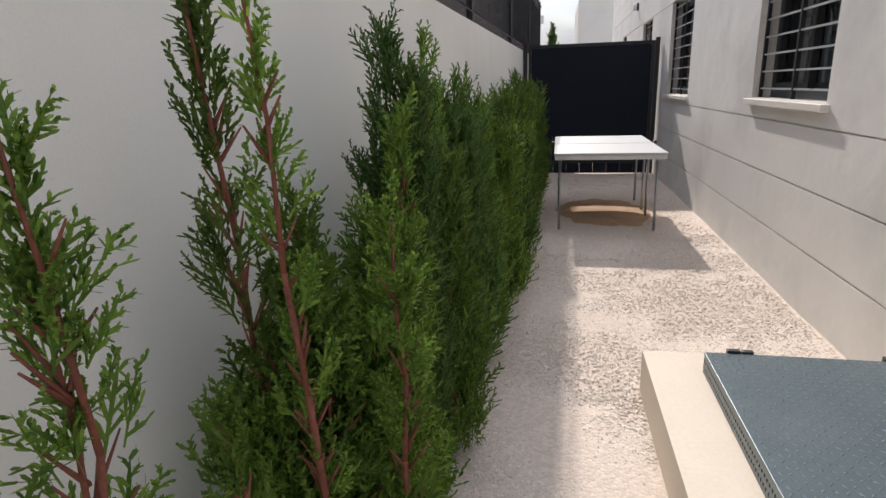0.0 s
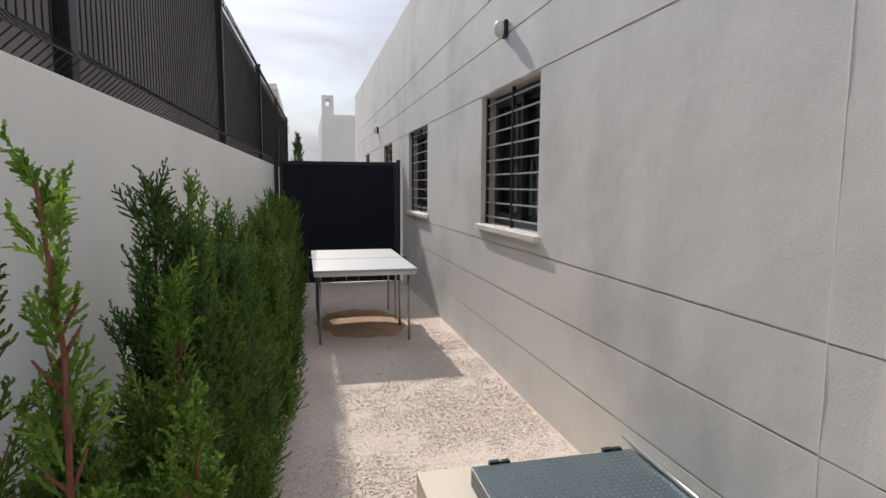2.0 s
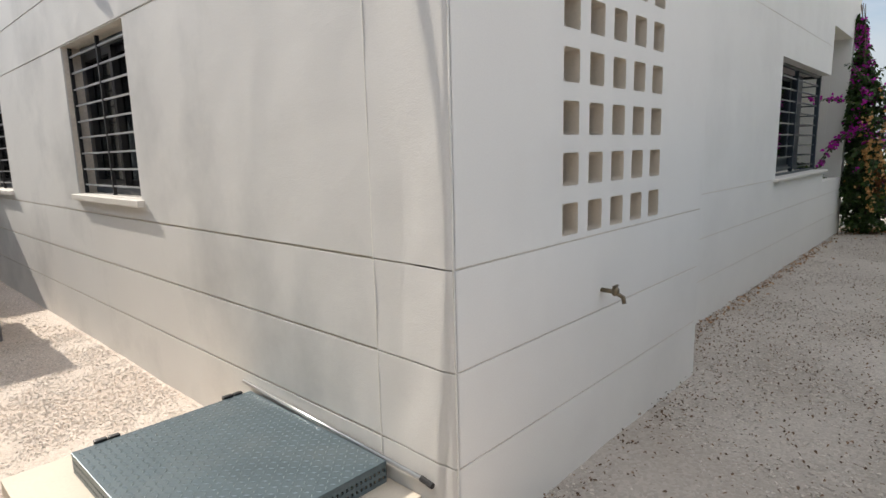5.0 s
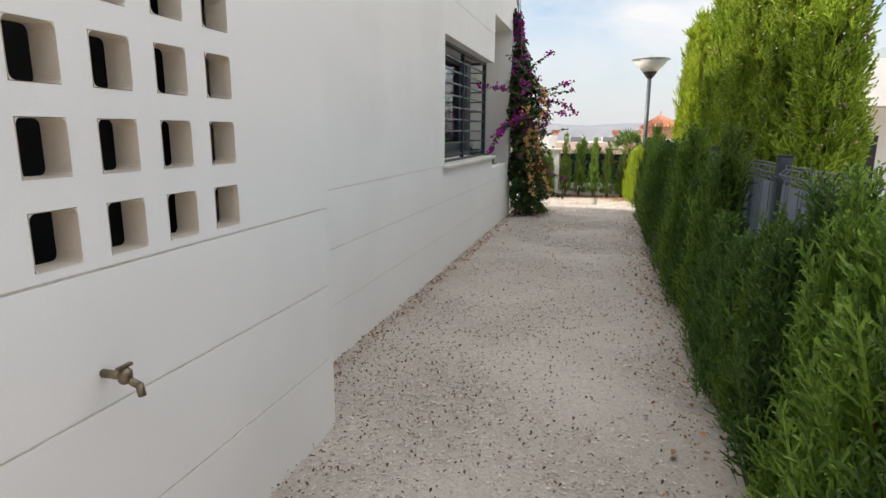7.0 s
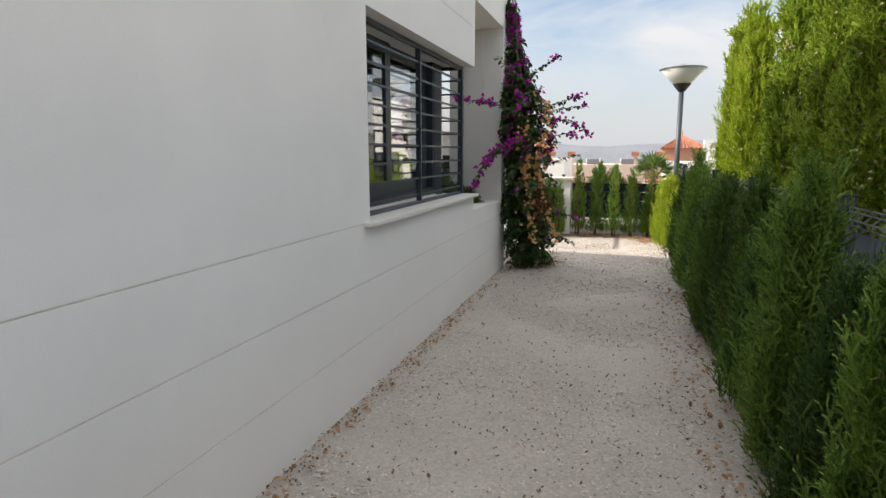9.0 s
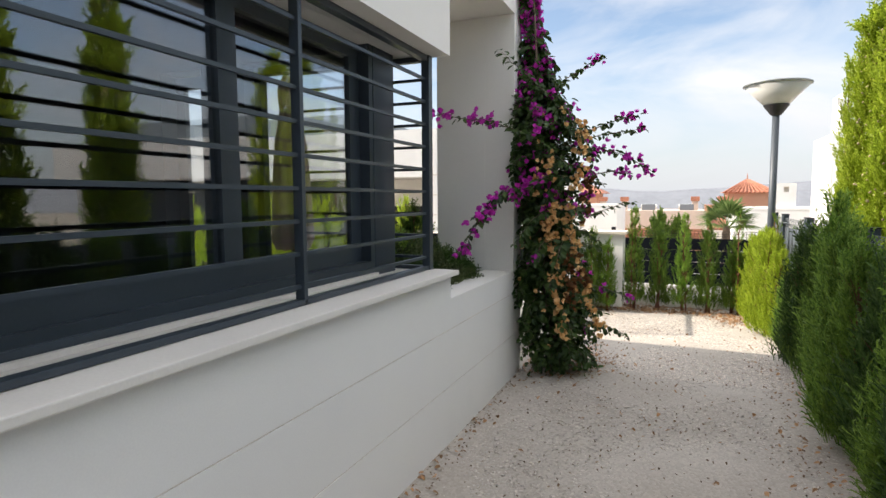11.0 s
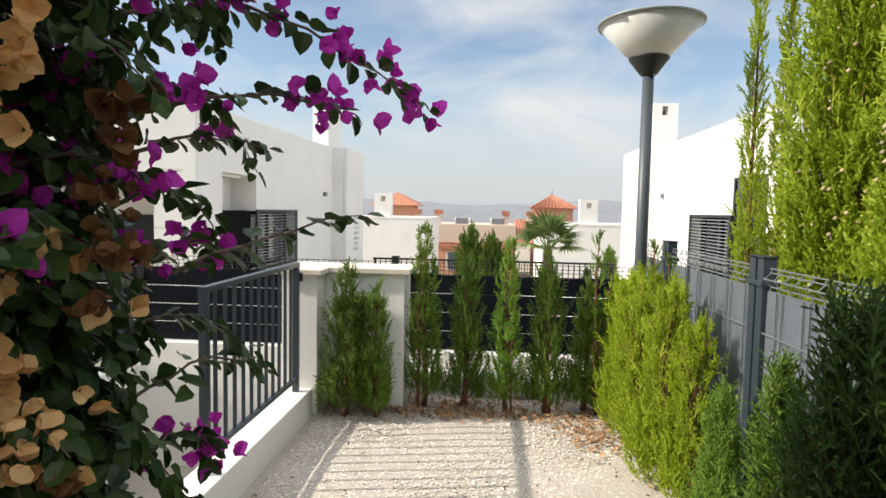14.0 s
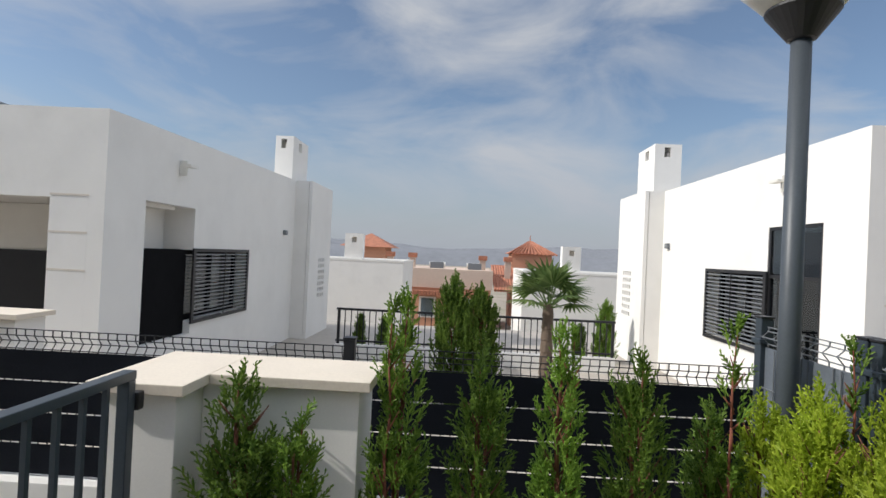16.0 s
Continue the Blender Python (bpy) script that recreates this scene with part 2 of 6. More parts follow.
BARK = material("red_brown_bark", (0.17, 0.065, 0.038), 0.9, vary=0.3, scale=20, bump=0.5)
GREYBARK = material("grey_bark", (0.15, 0.11, 0.08), 0.9, vary=0.3, scale=20, bump=0.5)
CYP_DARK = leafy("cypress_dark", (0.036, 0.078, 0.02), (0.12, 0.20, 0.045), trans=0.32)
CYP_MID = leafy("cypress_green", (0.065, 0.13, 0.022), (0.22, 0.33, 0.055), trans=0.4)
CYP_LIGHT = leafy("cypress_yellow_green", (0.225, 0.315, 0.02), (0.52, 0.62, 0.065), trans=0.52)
# brightness of the sunlit crowns is put into this leaf colour
CYP_SUN = leafy("cypress_sunlit_green", (0.13, 0.21, 0.018), (0.42, 0.54, 0.06), trans=0.46)
CYP_FRESH = leafy("cypress_fresh_green", (0.085, 0.17, 0.024), (0.27, 0.41, 0.065), trans=0.42)
ROSE = leafy("rosemary_green", (0.05, 0.075, 0.025), (0.15, 0.18, 0.07), trans=0.3)
LEAF = leafy("bougainvillea_leaf", (0.028, 0.066, 0.017), (0.10, 0.17, 0.04), 0.35)
BRACT = leafy("magenta_bract", (0.34, 0.014, 0.26), (0.55, 0.05, 0.45), 0.6, 0.4)
DRYBR = leafy("dried_bract", (0.44, 0.23, 0.08), (0.74, 0.51, 0.25), 0.8, 0.3)
OLDBR = leafy("withered_bract", (0.15, 0.06, 0.025), (0.33, 0.16, 0.06), 0.85, 0.25)
PALM = leafy("palm_leaf", (0.11, 0.19, 0.05), (0.27, 0.36, 0.12), 0.45, 0.35)
CONE = material("cypress_cones", (0.36, 0.28, 0.16), 0.8, island=0.3)
TAUPE = material("taupe_canvas", (0.36, 0.27, 0.23), 0.9, vary=0.08, scale=5, bump=0.1)
TILE = material("terracotta_tiles", (0.42, 0.17, 0.10), 0.8, vary=0.3, scale=3, fine=12)
BRICKY = material("ochre_render", (0.56, 0.30, 0.19), 0.9, vary=0.06)
PINKR = material("pale_pink_render", (0.60, 0.47, 0.38), 0.9, vary=0.06)
# distance haze is put into the hills' colour
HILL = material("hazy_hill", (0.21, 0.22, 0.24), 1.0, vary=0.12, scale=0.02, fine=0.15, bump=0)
TERRACE = material("pale_terrace_tile", (0.66, 0.61, 0.54), 0.6, vary=0.07, scale=2, stain=(0.5, 0.45, 0.38), stain_amount=0.25)
PAVER = material("terrace_tile", (0.42, 0.38, 0.33), 0.7, vary=0.12, stain=(0.3, 0.26, 0.22), stain_amount=0.3)
LAMPW = material("white_plastic", (0.74, 0.72, 0.66), 0.4, vary=0.04, bump=0)


# ---- mesh helpers ----
def thing(name, label, category, at=(0, 0, 0), group="", kind=""):
    ob = new(name)
    ob.location = at
    ob.empty_display_size = 0.2
    return tagged(ob, label, category, group, kind)


def link_mesh(name, me, mat, parent=None, label=""):
    me.materials.append(mat)
    ob = new(name, me)
    if parent is not None:
        ob.parent = parent
    if label:
        ob["label"] = label
    return ob


def part(name, bm, mat, parent=None, label="", smooth=False):
    """One bmesh as one mesh object, under a thing or a part."""
    bmesh.ops.recalc_face_normals(bm, faces=bm.faces)
    me = bpy.data.meshes.new(name)
    bm.to_mesh(me)
    bm.free()
    if smooth:
        for p in me.polygons:
            p.use_smooth = True
    return link_mesh(name, me, mat, parent, label)


def add_box(bm, lo, hi, bevel=0.0, m=None):
    c = [(a + b) / 2 for a, b in zip(lo, hi)]
    s = [abs(b - a) for a, b in zip(lo, hi)]
    mm = Matrix.Translation(c) @ Matrix.Diagonal((*s, 1))
    g = bmesh.ops.create_cube(bm, size=1.0, matrix=(m @ mm) if m else mm)
    if bevel:
        es = {e for v in g["verts"] for e in v.link_edges}
        bmesh.ops.bevel(bm, geom=list(es), offset=bevel, segments=2, affect="EDGES", profile=0.6)
    return bm


def boxm(lo, hi, bevel=0.0):
    return add_box(bmesh.new(), lo, hi, bevel)


def add_rod(bm, a, b, r, r2=None, seg=8):
    a, b = Vector(a), Vector(b)
    d = b - a
    q = d.to_track_quat("Z", "Y").to_matrix().to_4x4()
    bmesh.ops.create_cone(bm, cap_ends=True, segments=seg, radius1=r, radius2=r if r2 is None else r2, depth=d.length, matrix=Matrix.Translation((a + b) / 2) @ q)
    return bm


def rodm(a, b, r, r2=None, seg=10):
    return add_rod(bmesh.new(), a, b, r, r2, seg)


def lathe(profile, seg=24, at=(0, 0, 0)):
    bm = bmesh.new()
    rings = []
    for r, z in profile:
        rings.append([bm.verts.new((at[0] + r * math.cos(2 * math.pi * i / seg), at[1] + r * math.sin(2 * math.pi * i / seg), at[2] + z)) for i in range(seg)])
    for a, b in zip(rings, rings[1:]):
        for i in range(seg):
            bm.faces.new((a[i], a[(i + 1) % seg], b[(i + 1) % seg], b[i]))
    bm.faces.new(rings[0])
    bm.faces.new(rings[-1])
    return bm


def plate(to_world, u0, u1, z0, z1, d0, d1, holes=()):
    """A slab in a wall's plane (u along it, z up, d outwards) with rectangular holes right through."""
    bm = bmesh.new()
    cl_h = [(max(a, u0), min(b, u1), max(c, z0), min(d, z1)) for a, b, c, d in holes]
    cl_h = [h for h in cl_h if h[1] - h[0] > 1e-6 and h[3] - h[2] > 1e-6]
    us = sorted({u0, u1, *(v for h in cl_h for v in h[:2])})
    zs = sorted({z0, z1, *(v for h in cl_h for v in h[2:])})
    solid = {}
    for i in range(len(us) - 1):
        for k in range(len(zs) - 1):
            cu, cz = (us[i] + us[i + 1]) / 2, (zs[k] + zs[k + 1]) / 2
            solid[i, k] = not any(h[0] < cu < h[1] and h[2] < cz < h[3] for h in cl_h)
    vs = {}

    def v(i, k, f):
        if (i, k, f) not in vs:
            vs[i, k, f] = bm.verts.new(to_world(us[i], d1 if f else d0, zs[k]))
        return vs[i, k, f]

    for (i, k), s in solid.items():
        if not s:
            continue
        for f in (0, 1):
            bm.faces.new((v(i, k, f), v(i + 1, k, f), v(i + 1, k + 1, f), v(i, k + 1, f)))
        for di, dk, e in ((-1, 0, ((i, k), (i, k + 1))), (1, 0, ((i + 1, k), (i + 1, k + 1))), (0, -1, ((i, k), (i + 1, k))), (0, 1, ((i, k + 1), (i + 1, k + 1)))):
            if not solid.get((i + di, k + dk)):
                (a, b), (c, d) = e
                bm.faces.new((v(a, b, 0), v(c, d, 0), v(c, d, 1), v(a, b, 1)))
    return bm


def panelled(parent, to_world, ucuts, zcuts, mat, holes=(), gap=0.012, proud=0.010, d=0.0, name="panel"):
    """Rendered panels between recessed joints, each one an object."""
    for a, b in zip(ucuts, ucuts[1:]):
        for c, e in zip(zcuts, zcuts[1:]):
            lo_u, hi_u = a + (gap / 2 if a != ucuts[0] else 0), b - (gap / 2 if b != ucuts[-1] else 0)
            lo_z, hi_z = c + (gap / 2 if c != zcuts[0] else 0), e - (gap / 2 if e != zcuts[-1] else 0)
            bm = plate(to_world, lo_u, hi_u, lo_z, hi_z, d - proud, d, holes)
            if len(bm.faces):
                part(name, bm, mat, parent)
            else:
                bm.free()


def alley_uv(u, d, z):
    return (-d, u, z)


def side_uv(y):
    return lambda u, d, z: (u, y - d, z)


def raw_mesh(name, verts, faces, mat, parent=None, label="", smooth=False):
    me = bpy.data.meshes.new(name)
    me.from_pydata([tuple(v) for v in verts] if not isinstance(verts, np.ndarray) else verts.tolist(), [], faces if not isinstance(faces, np.ndarray) else faces.tolist())
    me.update()
    if smooth:
        for p in me.polygons:
            p.use_smooth = True
    return link_mesh(name, me, mat, parent, label)


def frame_rect(bm, to_world, u0, u1, z0, z1, d0, d1, w):
    for a in ((u0, u1, z0, z0 + w), (u0, u1, z1 - w, z1), (u0, u0 + w, z0 + w, z1 - w), (u1 - w, u1, z0 + w, z1 - w)):
        lo, hi = Vector(to_world(a[0], d0, a[2])), Vector(to_world(a[1], d1, a[3]))
        add_box(bm, [min(p, q) for p, q in zip(lo, hi)], [max(p, q) for p, q in zip(lo, hi)])
    return bm


def ubox(to_world, u0, u1, z0, z1, d0, d1, bevel=0.0):
    lo, hi = Vector(to_world(u0, d0, z0)), Vector(to_world(u1, d1, z1))
    return boxm([min(p, q) for p, q in zip(lo, hi)], [max(p, q) for p, q in zip(lo, hi)], bevel)


# ---- ground ----
def height_at(x, y):
    """Level plots, then terraces that step down the slope to the east."""
    z = 0.0
    z -= 0.95 * min(max((x - 14.1) / 0.3, 0), 1)
    z -= 2.4 * min(max((x - 31) / 4, 0), 1)
    z -= 0.028 * max(x - 40, 0) if x < 300 else 0.028 * 260
    return z


def ground_sheet():
    xs = [-900, -300, -100, -30, -5, 5, 11.4, 13.9, 14.1, 14.6, 18, 24, 31, 35, 40, 60, 90, 140, 200, 300, 500, 900, 2500]
    ys = [-2500, -900, -300, -100, -40, -15, -5, 0, 0.6, 2.4, 5, 15, 40, 100, 300, 900, 2500]
    v = [(x, y, height_at(x, y) - 0.03) for x in xs for y in ys]
    n = len(ys)
    f = [(i * n + k, (i + 1) * n + k, (i + 1) * n + k + 1, i * n + k + 1) for i in range(len(xs) - 1) for k in range(n - 1) if not (xs[i] == 11.4 and ys[k] == 0.6)]
    tagged(raw_mesh("ground", v, f, EARTH), "dry brown earth falling away in terraces", "ground", kind="structure")


ground_sheet()


def gravel_bed(name, x0, x1, y0, y1, step, seed, mat):
    rng = np.random.default_rng(seed)
    nx, ny = int((x1 - x0) / step) + 1, int((y1 - y0) / step) + 1
    X, Y = np.meshgrid(np.linspace(x0, x1, nx), np.linspace(y0, y1, ny), indexing="ij")
    Z = np.zeros_like(X)
    for i in range(nx):
        for k in range(ny):
            Z[i, k] = 0.016 * noise.noise((X[i, k] * 1.3, Y[i, k] * 1.3, seed)) + 0.007 * noise.noise((X[i, k] * 6, Y[i, k] * 6, seed))
    v = np.stack([X, Y, Z], -1).reshape(-1, 3)
    idx = np.arange(nx * ny).reshape(nx, ny)
    f = np.stack([idx[:-1, :-1], idx[1:, :-1], idx[1:, 1:], idx[:-1, 1:]], -1).reshape(-1, 4)
    return tagged(raw_mesh(name, v, f, mat, smooth=True), "pale beige crushed stone gravel", "gravel", kind="structure")


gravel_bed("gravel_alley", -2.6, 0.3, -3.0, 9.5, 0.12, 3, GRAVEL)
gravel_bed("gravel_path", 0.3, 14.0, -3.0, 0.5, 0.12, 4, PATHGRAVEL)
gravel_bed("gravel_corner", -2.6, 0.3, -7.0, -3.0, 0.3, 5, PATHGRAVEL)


def pebbles(name, areas, seed, label, mat):
    """Loose stones: small squashed octahedra joined in one mesh."""
    rng = np.random.default_rng(seed)
    pts, size = [], []
    for x0, x1, y0, y1, n, s in areas:
        pts.append(np.stack([rng.uniform(x0, x1, n), rng.uniform(y0, y1, n), np.zeros(n)], -1))
        size.append(rng.uniform(0.55, 1.3, n) * s)
    P, S = np.concatenate(pts), np.concatenate(size)
    n = len(P)
    base = np.array([(1, 0, 0), (0, 1, 0), (-1, 0, 0), (0, -1, 0), (0, 0, 1), (0, 0, -1)], float)
    A = rng.uniform(0, 2 * np.pi, n)
    sc = np.stack([rng.uniform(0.8, 1.5, n), rng.uniform(0.6, 1.0, n), rng.uniform(0.22, 0.42, n)], -1) * S[:, None]
    V = base[None] * sc[:, None] + rng.normal(0, 0.16, (n, 6, 3)) * S[:, None, None]
    ca, sa = np.cos(A)[:, None], np.sin(A)[:, None]
    V = np.stack([V[..., 0] * ca - V[..., 1] * sa, V[..., 0] * sa + V[..., 1] * ca, V[..., 2]], -1)
    P[:, 2] = 0.08 * S + 0.001
    V = (V + P[:, None]).reshape(-1, 3)
    tri = np.array([(0, 1, 4), (1, 2, 4), (2, 3, 4), (3, 0, 4), (1, 0, 5), (2, 1, 5), (3, 2, 5), (0, 3, 5)])
    F = (tri[None] + 6 * np.arange(n)[:, None, None]).reshape(-1, 3)
    tagged(raw_mesh(name, V, F, mat), label, "gravel", kind="stuff")


# paler stones on sunny stretches, darkened ones where the house shades the path
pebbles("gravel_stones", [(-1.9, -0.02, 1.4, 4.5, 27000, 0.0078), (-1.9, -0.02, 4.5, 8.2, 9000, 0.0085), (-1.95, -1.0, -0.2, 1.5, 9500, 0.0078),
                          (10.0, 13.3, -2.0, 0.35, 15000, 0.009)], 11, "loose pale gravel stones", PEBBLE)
pebbles("gravel_stones", [(0.0, 6.0, -2.0, 0.3, 21000, 0.0088), (6.0, 10.0, -2.0, 0.35, 15000, 0.009)], 12, "loose grey-beige gravel stones, tone darkened for the house's shade", SHADEPEBBLE)

# out of view beyond the hedge; added pale to bounce sunlight into the shade
tagged(part("bounce_gravel", boxm((-2.6, -12.0, -0.05), (14.0, -3.001, -0.012)), GRAVEL), "unseen pale gravel added to bounce sunlight over the hedge", "gravel", kind="structure")
tagged(part("paving_slope", boxm((14.65, -14.0, -1.1), (31.0, 14.0, -0.975)), PAVER), "pale paving round the lower villas", "paving", kind="structure")

# ---- the house: walls, roof, windows ----
ROOF = 4.2
GAP_Z = [0.365, 0.72, 1.08, 2.325, 2.71, 3.08]
ALLEY_WINDOWS = [(2.652, 3.95, 1.215, 2.318), (6.245, 7.585, 1.18, 2.33), (9.25, 10.35, 1.2, 2.31), (12.9, 13.7, 1.2, 2.31)]

wall_alley = tagged(part("wall_alley", plate(alley_uv, 0.2, 16.5, -0.05, ROOF, -0.25, -0.010, ALLEY_WINDOWS), GROOVE), "pale grey trowelled render wall with recessed joints", "wall", kind="structure")
panelled(wall_alley, alley_uv, [0.404, 16.5], [-0.05, *GAP_Z, ROOF], ALLEY, ALLEY_WINDOWS)


def corner_panel(z0, z1):
    """The trowelled strip by the corner: uneven, with a soft ridge that bends in towards the edge."""
    bm = bmesh.new()
    ny, nz = 40, max(4, int((z1 - z0) / 0.03))
    rows = []
    for k in range(nz + 1):
        z = z0 + (z1 - z0) * k / nz
        ridge = 0.05 + 0.045 * math.sin((z - 0.15) * 2.1 + 2.2) + 0.10 * max(z - 1.2, 0) ** 1.3
        row = []
        for i in range(ny + 1):
            y = 0.398 * i / ny
            d = 0.009 / (1 + math.exp(-(y - ridge) / 0.008)) * (1 - min(max((y - ridge) / 0.22, 0), 1)) + 0.0025 * noise.noise((y * 7, z * 5, 2.0))
            d -= 0.010 * max(0, 1 - y / 0.02) ** 2
            row.append(bm.verts.new((-d, y, z)))
        rows.append(row)
    for a, b in zip(rows, rows[1:]):
        for i in range(ny):
            bm.faces.new((a[i], a[i + 1], b[i + 1], b[i]))
    edge = [e for e in bm.edges if e.is_boundary]
    g = bmesh.ops.extrude_edge_only(bm, edges=edge)
    for v in g["geom"]:
        if isinstance(v, bmesh.types.BMVert):
            v.co.x = 0.0145
    for f in bm.faces:
        f.smooth = all(v.co.x < 0.012 for v in f.verts)
    for e in bm.edges:
        e.smooth = sum(f.smooth for f in e.link_faces) != 1
    part("panel", bm, ALLEY, wall_alley)


for a, b in zip([-0.05, *GAP_Z], [*GAP_Z, ROOF]):
    corner_panel(a + 0.0035, b - 0.0035)

part("joint", boxm((-0.0012, 0.3986, -0.05), (0.0095, 0.4036, ROOF)), JOINT, wall_alley, "thin pale joint")

part("corner_bead", boxm((0.0035, -0.0018, -0.05), (0.0103, 0.006, ROOF), 0.0015), JOINT, wall_alley, "pale corner edge")

# lattice block
HOLES = [(0.68 + 0.2095 * c, 0.68 + 0.2095 * c + 0.125, 1.108 + 0.2075 * r, 1.108 + 0.2075 * r + 0.135) for c in range(5) for r in range(8)]
block_uv = side_uv(0.0)
wall_block = tagged(part("wall_block", plate(block_uv, 0.0105, 2.302, -0.05, ROOF, -0.08, -0.008, HOLES), WHITE), "white rendered wall with a grid of square openings", "wall", kind="structure")
panelled(wall_block, block_uv, [0.0105, 2.302], [-0.05, 0.365, 0.72, 1.08, ROOF], WHITE, HOLES, 0.008, 0.008)
tagged(part("wall_block_return", boxm((2.14, 0.081, -0.05), (2.302, 0.60, ROOF)), WHITE), "short white rendered return wall", "wall", kind="structure")


def joint_strips(parent, to_world, spans, zs, d0, d1, gap):
    """Tan filler lying in the recessed joints."""
    for u0, u1, keep in spans:
        for z in zs:
            if keep(z):
                part("joint", ubox(to_world, u0, u1, z - gap / 2 + 0.0002, z + gap / 2 - 0.0002, d0, d1), GROOVE, parent)


def hole_lining(x0, x1, z0, z1):
    """Rounded concrete lining set into one opening."""
    bm = bmesh.new()
    x0, x1, z0, z1 = x0 + 0.0015, x1 - 0.0015, z0 + 0.0015, z1 - 0.0015
    r, ring = 0.016, []
    for k, (cx, cz, a0) in enumerate(((x1 - r, z1 - r, 0), (x0 + r, z1 - r, 90), (x0 + r, z0 + r, 180), (x1 - r, z0 + r, 270))):
        for s in range(4):
            a = radians(a0 + 30 * s)
            ring.append((cx + r * math.cos(a), cz + r * math.sin(a)))
    corners = [(x1, z1), (x0, z1), (x0, z0), (x1, z0)]
    for y0, y1 in ((-0.0015, 0.079),):
        a = [bm.verts.new((x, y0, z)) for x, z in ring]
        b = [bm.verts.new((x, y1, z)) for x, z in ring]
        o = [bm.verts.new((corners[i // 4][0], y0, corners[i // 4][1])) for i in range(16)]
        for i in range(16):
            j = (i + 1) % 16
            bm.faces.new((a[i], a[j], b[j], b[i]))
            bm.faces.new((a[i], o[i], o[j], a[j]))
    bmesh.ops.remove_doubles(bm, verts=bm.verts, dist=1e-5)
    return bm


LINING = material("cream_lining", (0.66, 0.59, 0.49), 0.9, vary=0.06)
for h in HOLES:
    part("opening", hole_lining(*h), LINING, wall_block)
# backing added so that its colour gives the dark behind the openings
tagged(part("lattice_shade_backing", boxm((0.26, 0.55, 0.0), (2.13, 0.60, ROOF)), DARKIN), "near-black backing standing in for shade behind the openings", "wall", kind="structure")

# long side wall with the corner window and the porch opening
side2 = side_uv(0.356)
OPEN2 = [(5.575, 8.15, 1.08, 2.352), (8.149, 9.565, 0.909, 3.0), (9.81, 10.2, -0.1, 3.0)]
wall_side = tagged(part("wall_side", plate(side2, 2.30, 10.1, -0.05, ROOF, -0.25, -0.006, OPEN2), WHITE), "smooth white rendered wall with faint joints", "wall", kind="structure")
panelled(wall_side, side2, [2.303, 10.1], [-0.05, 0.365, 0.72, 1.08, 2.72, ROOF], WHITE, OPEN2, 0.007, 0.006)
joint_strips(wall_side, side2, [(2.31, 5.57, lambda z: True), (5.576, 8.14, lambda z: z < 1.0 or z > 2.4), (8.16, 9.56, lambda z: z < 0.9)], [0.365, 0.72, 1.08, 2.72], -0.0058, -0.0035, 0.007)
joint_strips(wall_block, block_uv, [(0.02, 0.67, lambda z: True), (0.671, 1.66, lambda z: z < 1.2), (1.661, 2.29, lambda z: True)], [0.365, 0.72, 1.08], -0.0078, -0.005, 0.008)
tagged(part("porch_pillar", boxm((9.565, 0.607, 0.0), (9.81, 1.04, 3.0)), WHITE), "white rendered porch pillar", "pillar", kind="structure")
tagged(part("planter_end", boxm((9.64, 1.041, 0.0), (9.81, 1.35, 0.905)), WHITE), "white rendered planter end wall", "planter wall", kind="structure")
tagged(part("planter_back", boxm((8.01, 1.35, 0.0), (9.81, 1.5, 0.905)), WHITE), "white rendered planter back wall", "planter wall", kind="structure")
tagged(part("roof", boxm((0.02, 0.17, 3.9), (7.75, 16.4, 4.1)), WHITE), "flat white roof slab", "roof", kind="structure")
tagged(part("porch_ceiling", boxm((2.3, 0.607, 3.0), (10.1, 7.5, 3.25)), WHITE), "white porch ceiling slab", "ceiling", kind="structure")
tagged(part("porch_fascia", boxm((9.85, 0.607, 3.25), (10.1, 7.5, ROOF)), WHITE), "white roof edge parapet", "parapet", kind="structure")
tagged(part("wall_far", boxm((0.0, 16.5, -0.05), (7.75, 16.7, ROOF)), WHITE), "white rendered end wall", "wall", kind="structure")
tagged(part("room_floor", boxm((0.26, 0.62, 0.0), (7.75, 16.4, 0.10)), PAVER), "pale tiled room floor", "floor", kind="structure")
tagged(part("room_wall", boxm((3.2, 0.62, 0.1), (3.3, 16.3, 3.0)), ROOM), "grey room partition wall", "wall", kind="structure")
tagged(part("room_wall_back", boxm((3.3, 6.0, 0.1), (7.7, 6.1, 3.0)), ROOM), "pale room back wall", "wall", kind="structure")
tagged(part("room_wall_divider", boxm((0.26, 5.0, 0.1), (3.2, 5.1, 3.9)), ROOM), "pale room dividing wall", "wall", kind="structure")
east_uv = lambda u, d, z: (8.00 + d, u, z)
tagged(part("wall_east", plate(east_uv, 0.81, 7.5, 0.0, 3.0, -0.18, 0.0, [(0.83, 1.60, 1.09, 2.35), (1.76, 2.30, 0.1, 2.35)]), ANTHRA), "anthracite grey terrace wall", "wall", kind="structure")
tagged(part("stairwell_floor", boxm((11.3, 0.5, -1.0), (13.9, 2.5, -0.93)), PAVER), "pale paved floor of the sunken entrance", "floor", kind="structure")
tagged(part("stairwell_wall", boxm((11.28, 0.585, -0.95), (11.4, 2.4, 0.05)), WHITE), "white rendered retaining wall", "wall", kind="structure")
tagged(part("stairwell_wall_back", boxm((11.28, 2.401, -0.95), (13.84, 2.5, 0.05)), WHITE), "white rendered retaining wall", "wall", kind="structure")
tagged(part("terrace_floor_end", boxm((11.281, 2.501, -0.02), (13.6, 9.0, 0.06)), TERRACE), "pale tiled terrace floor", "floor", kind="structure")
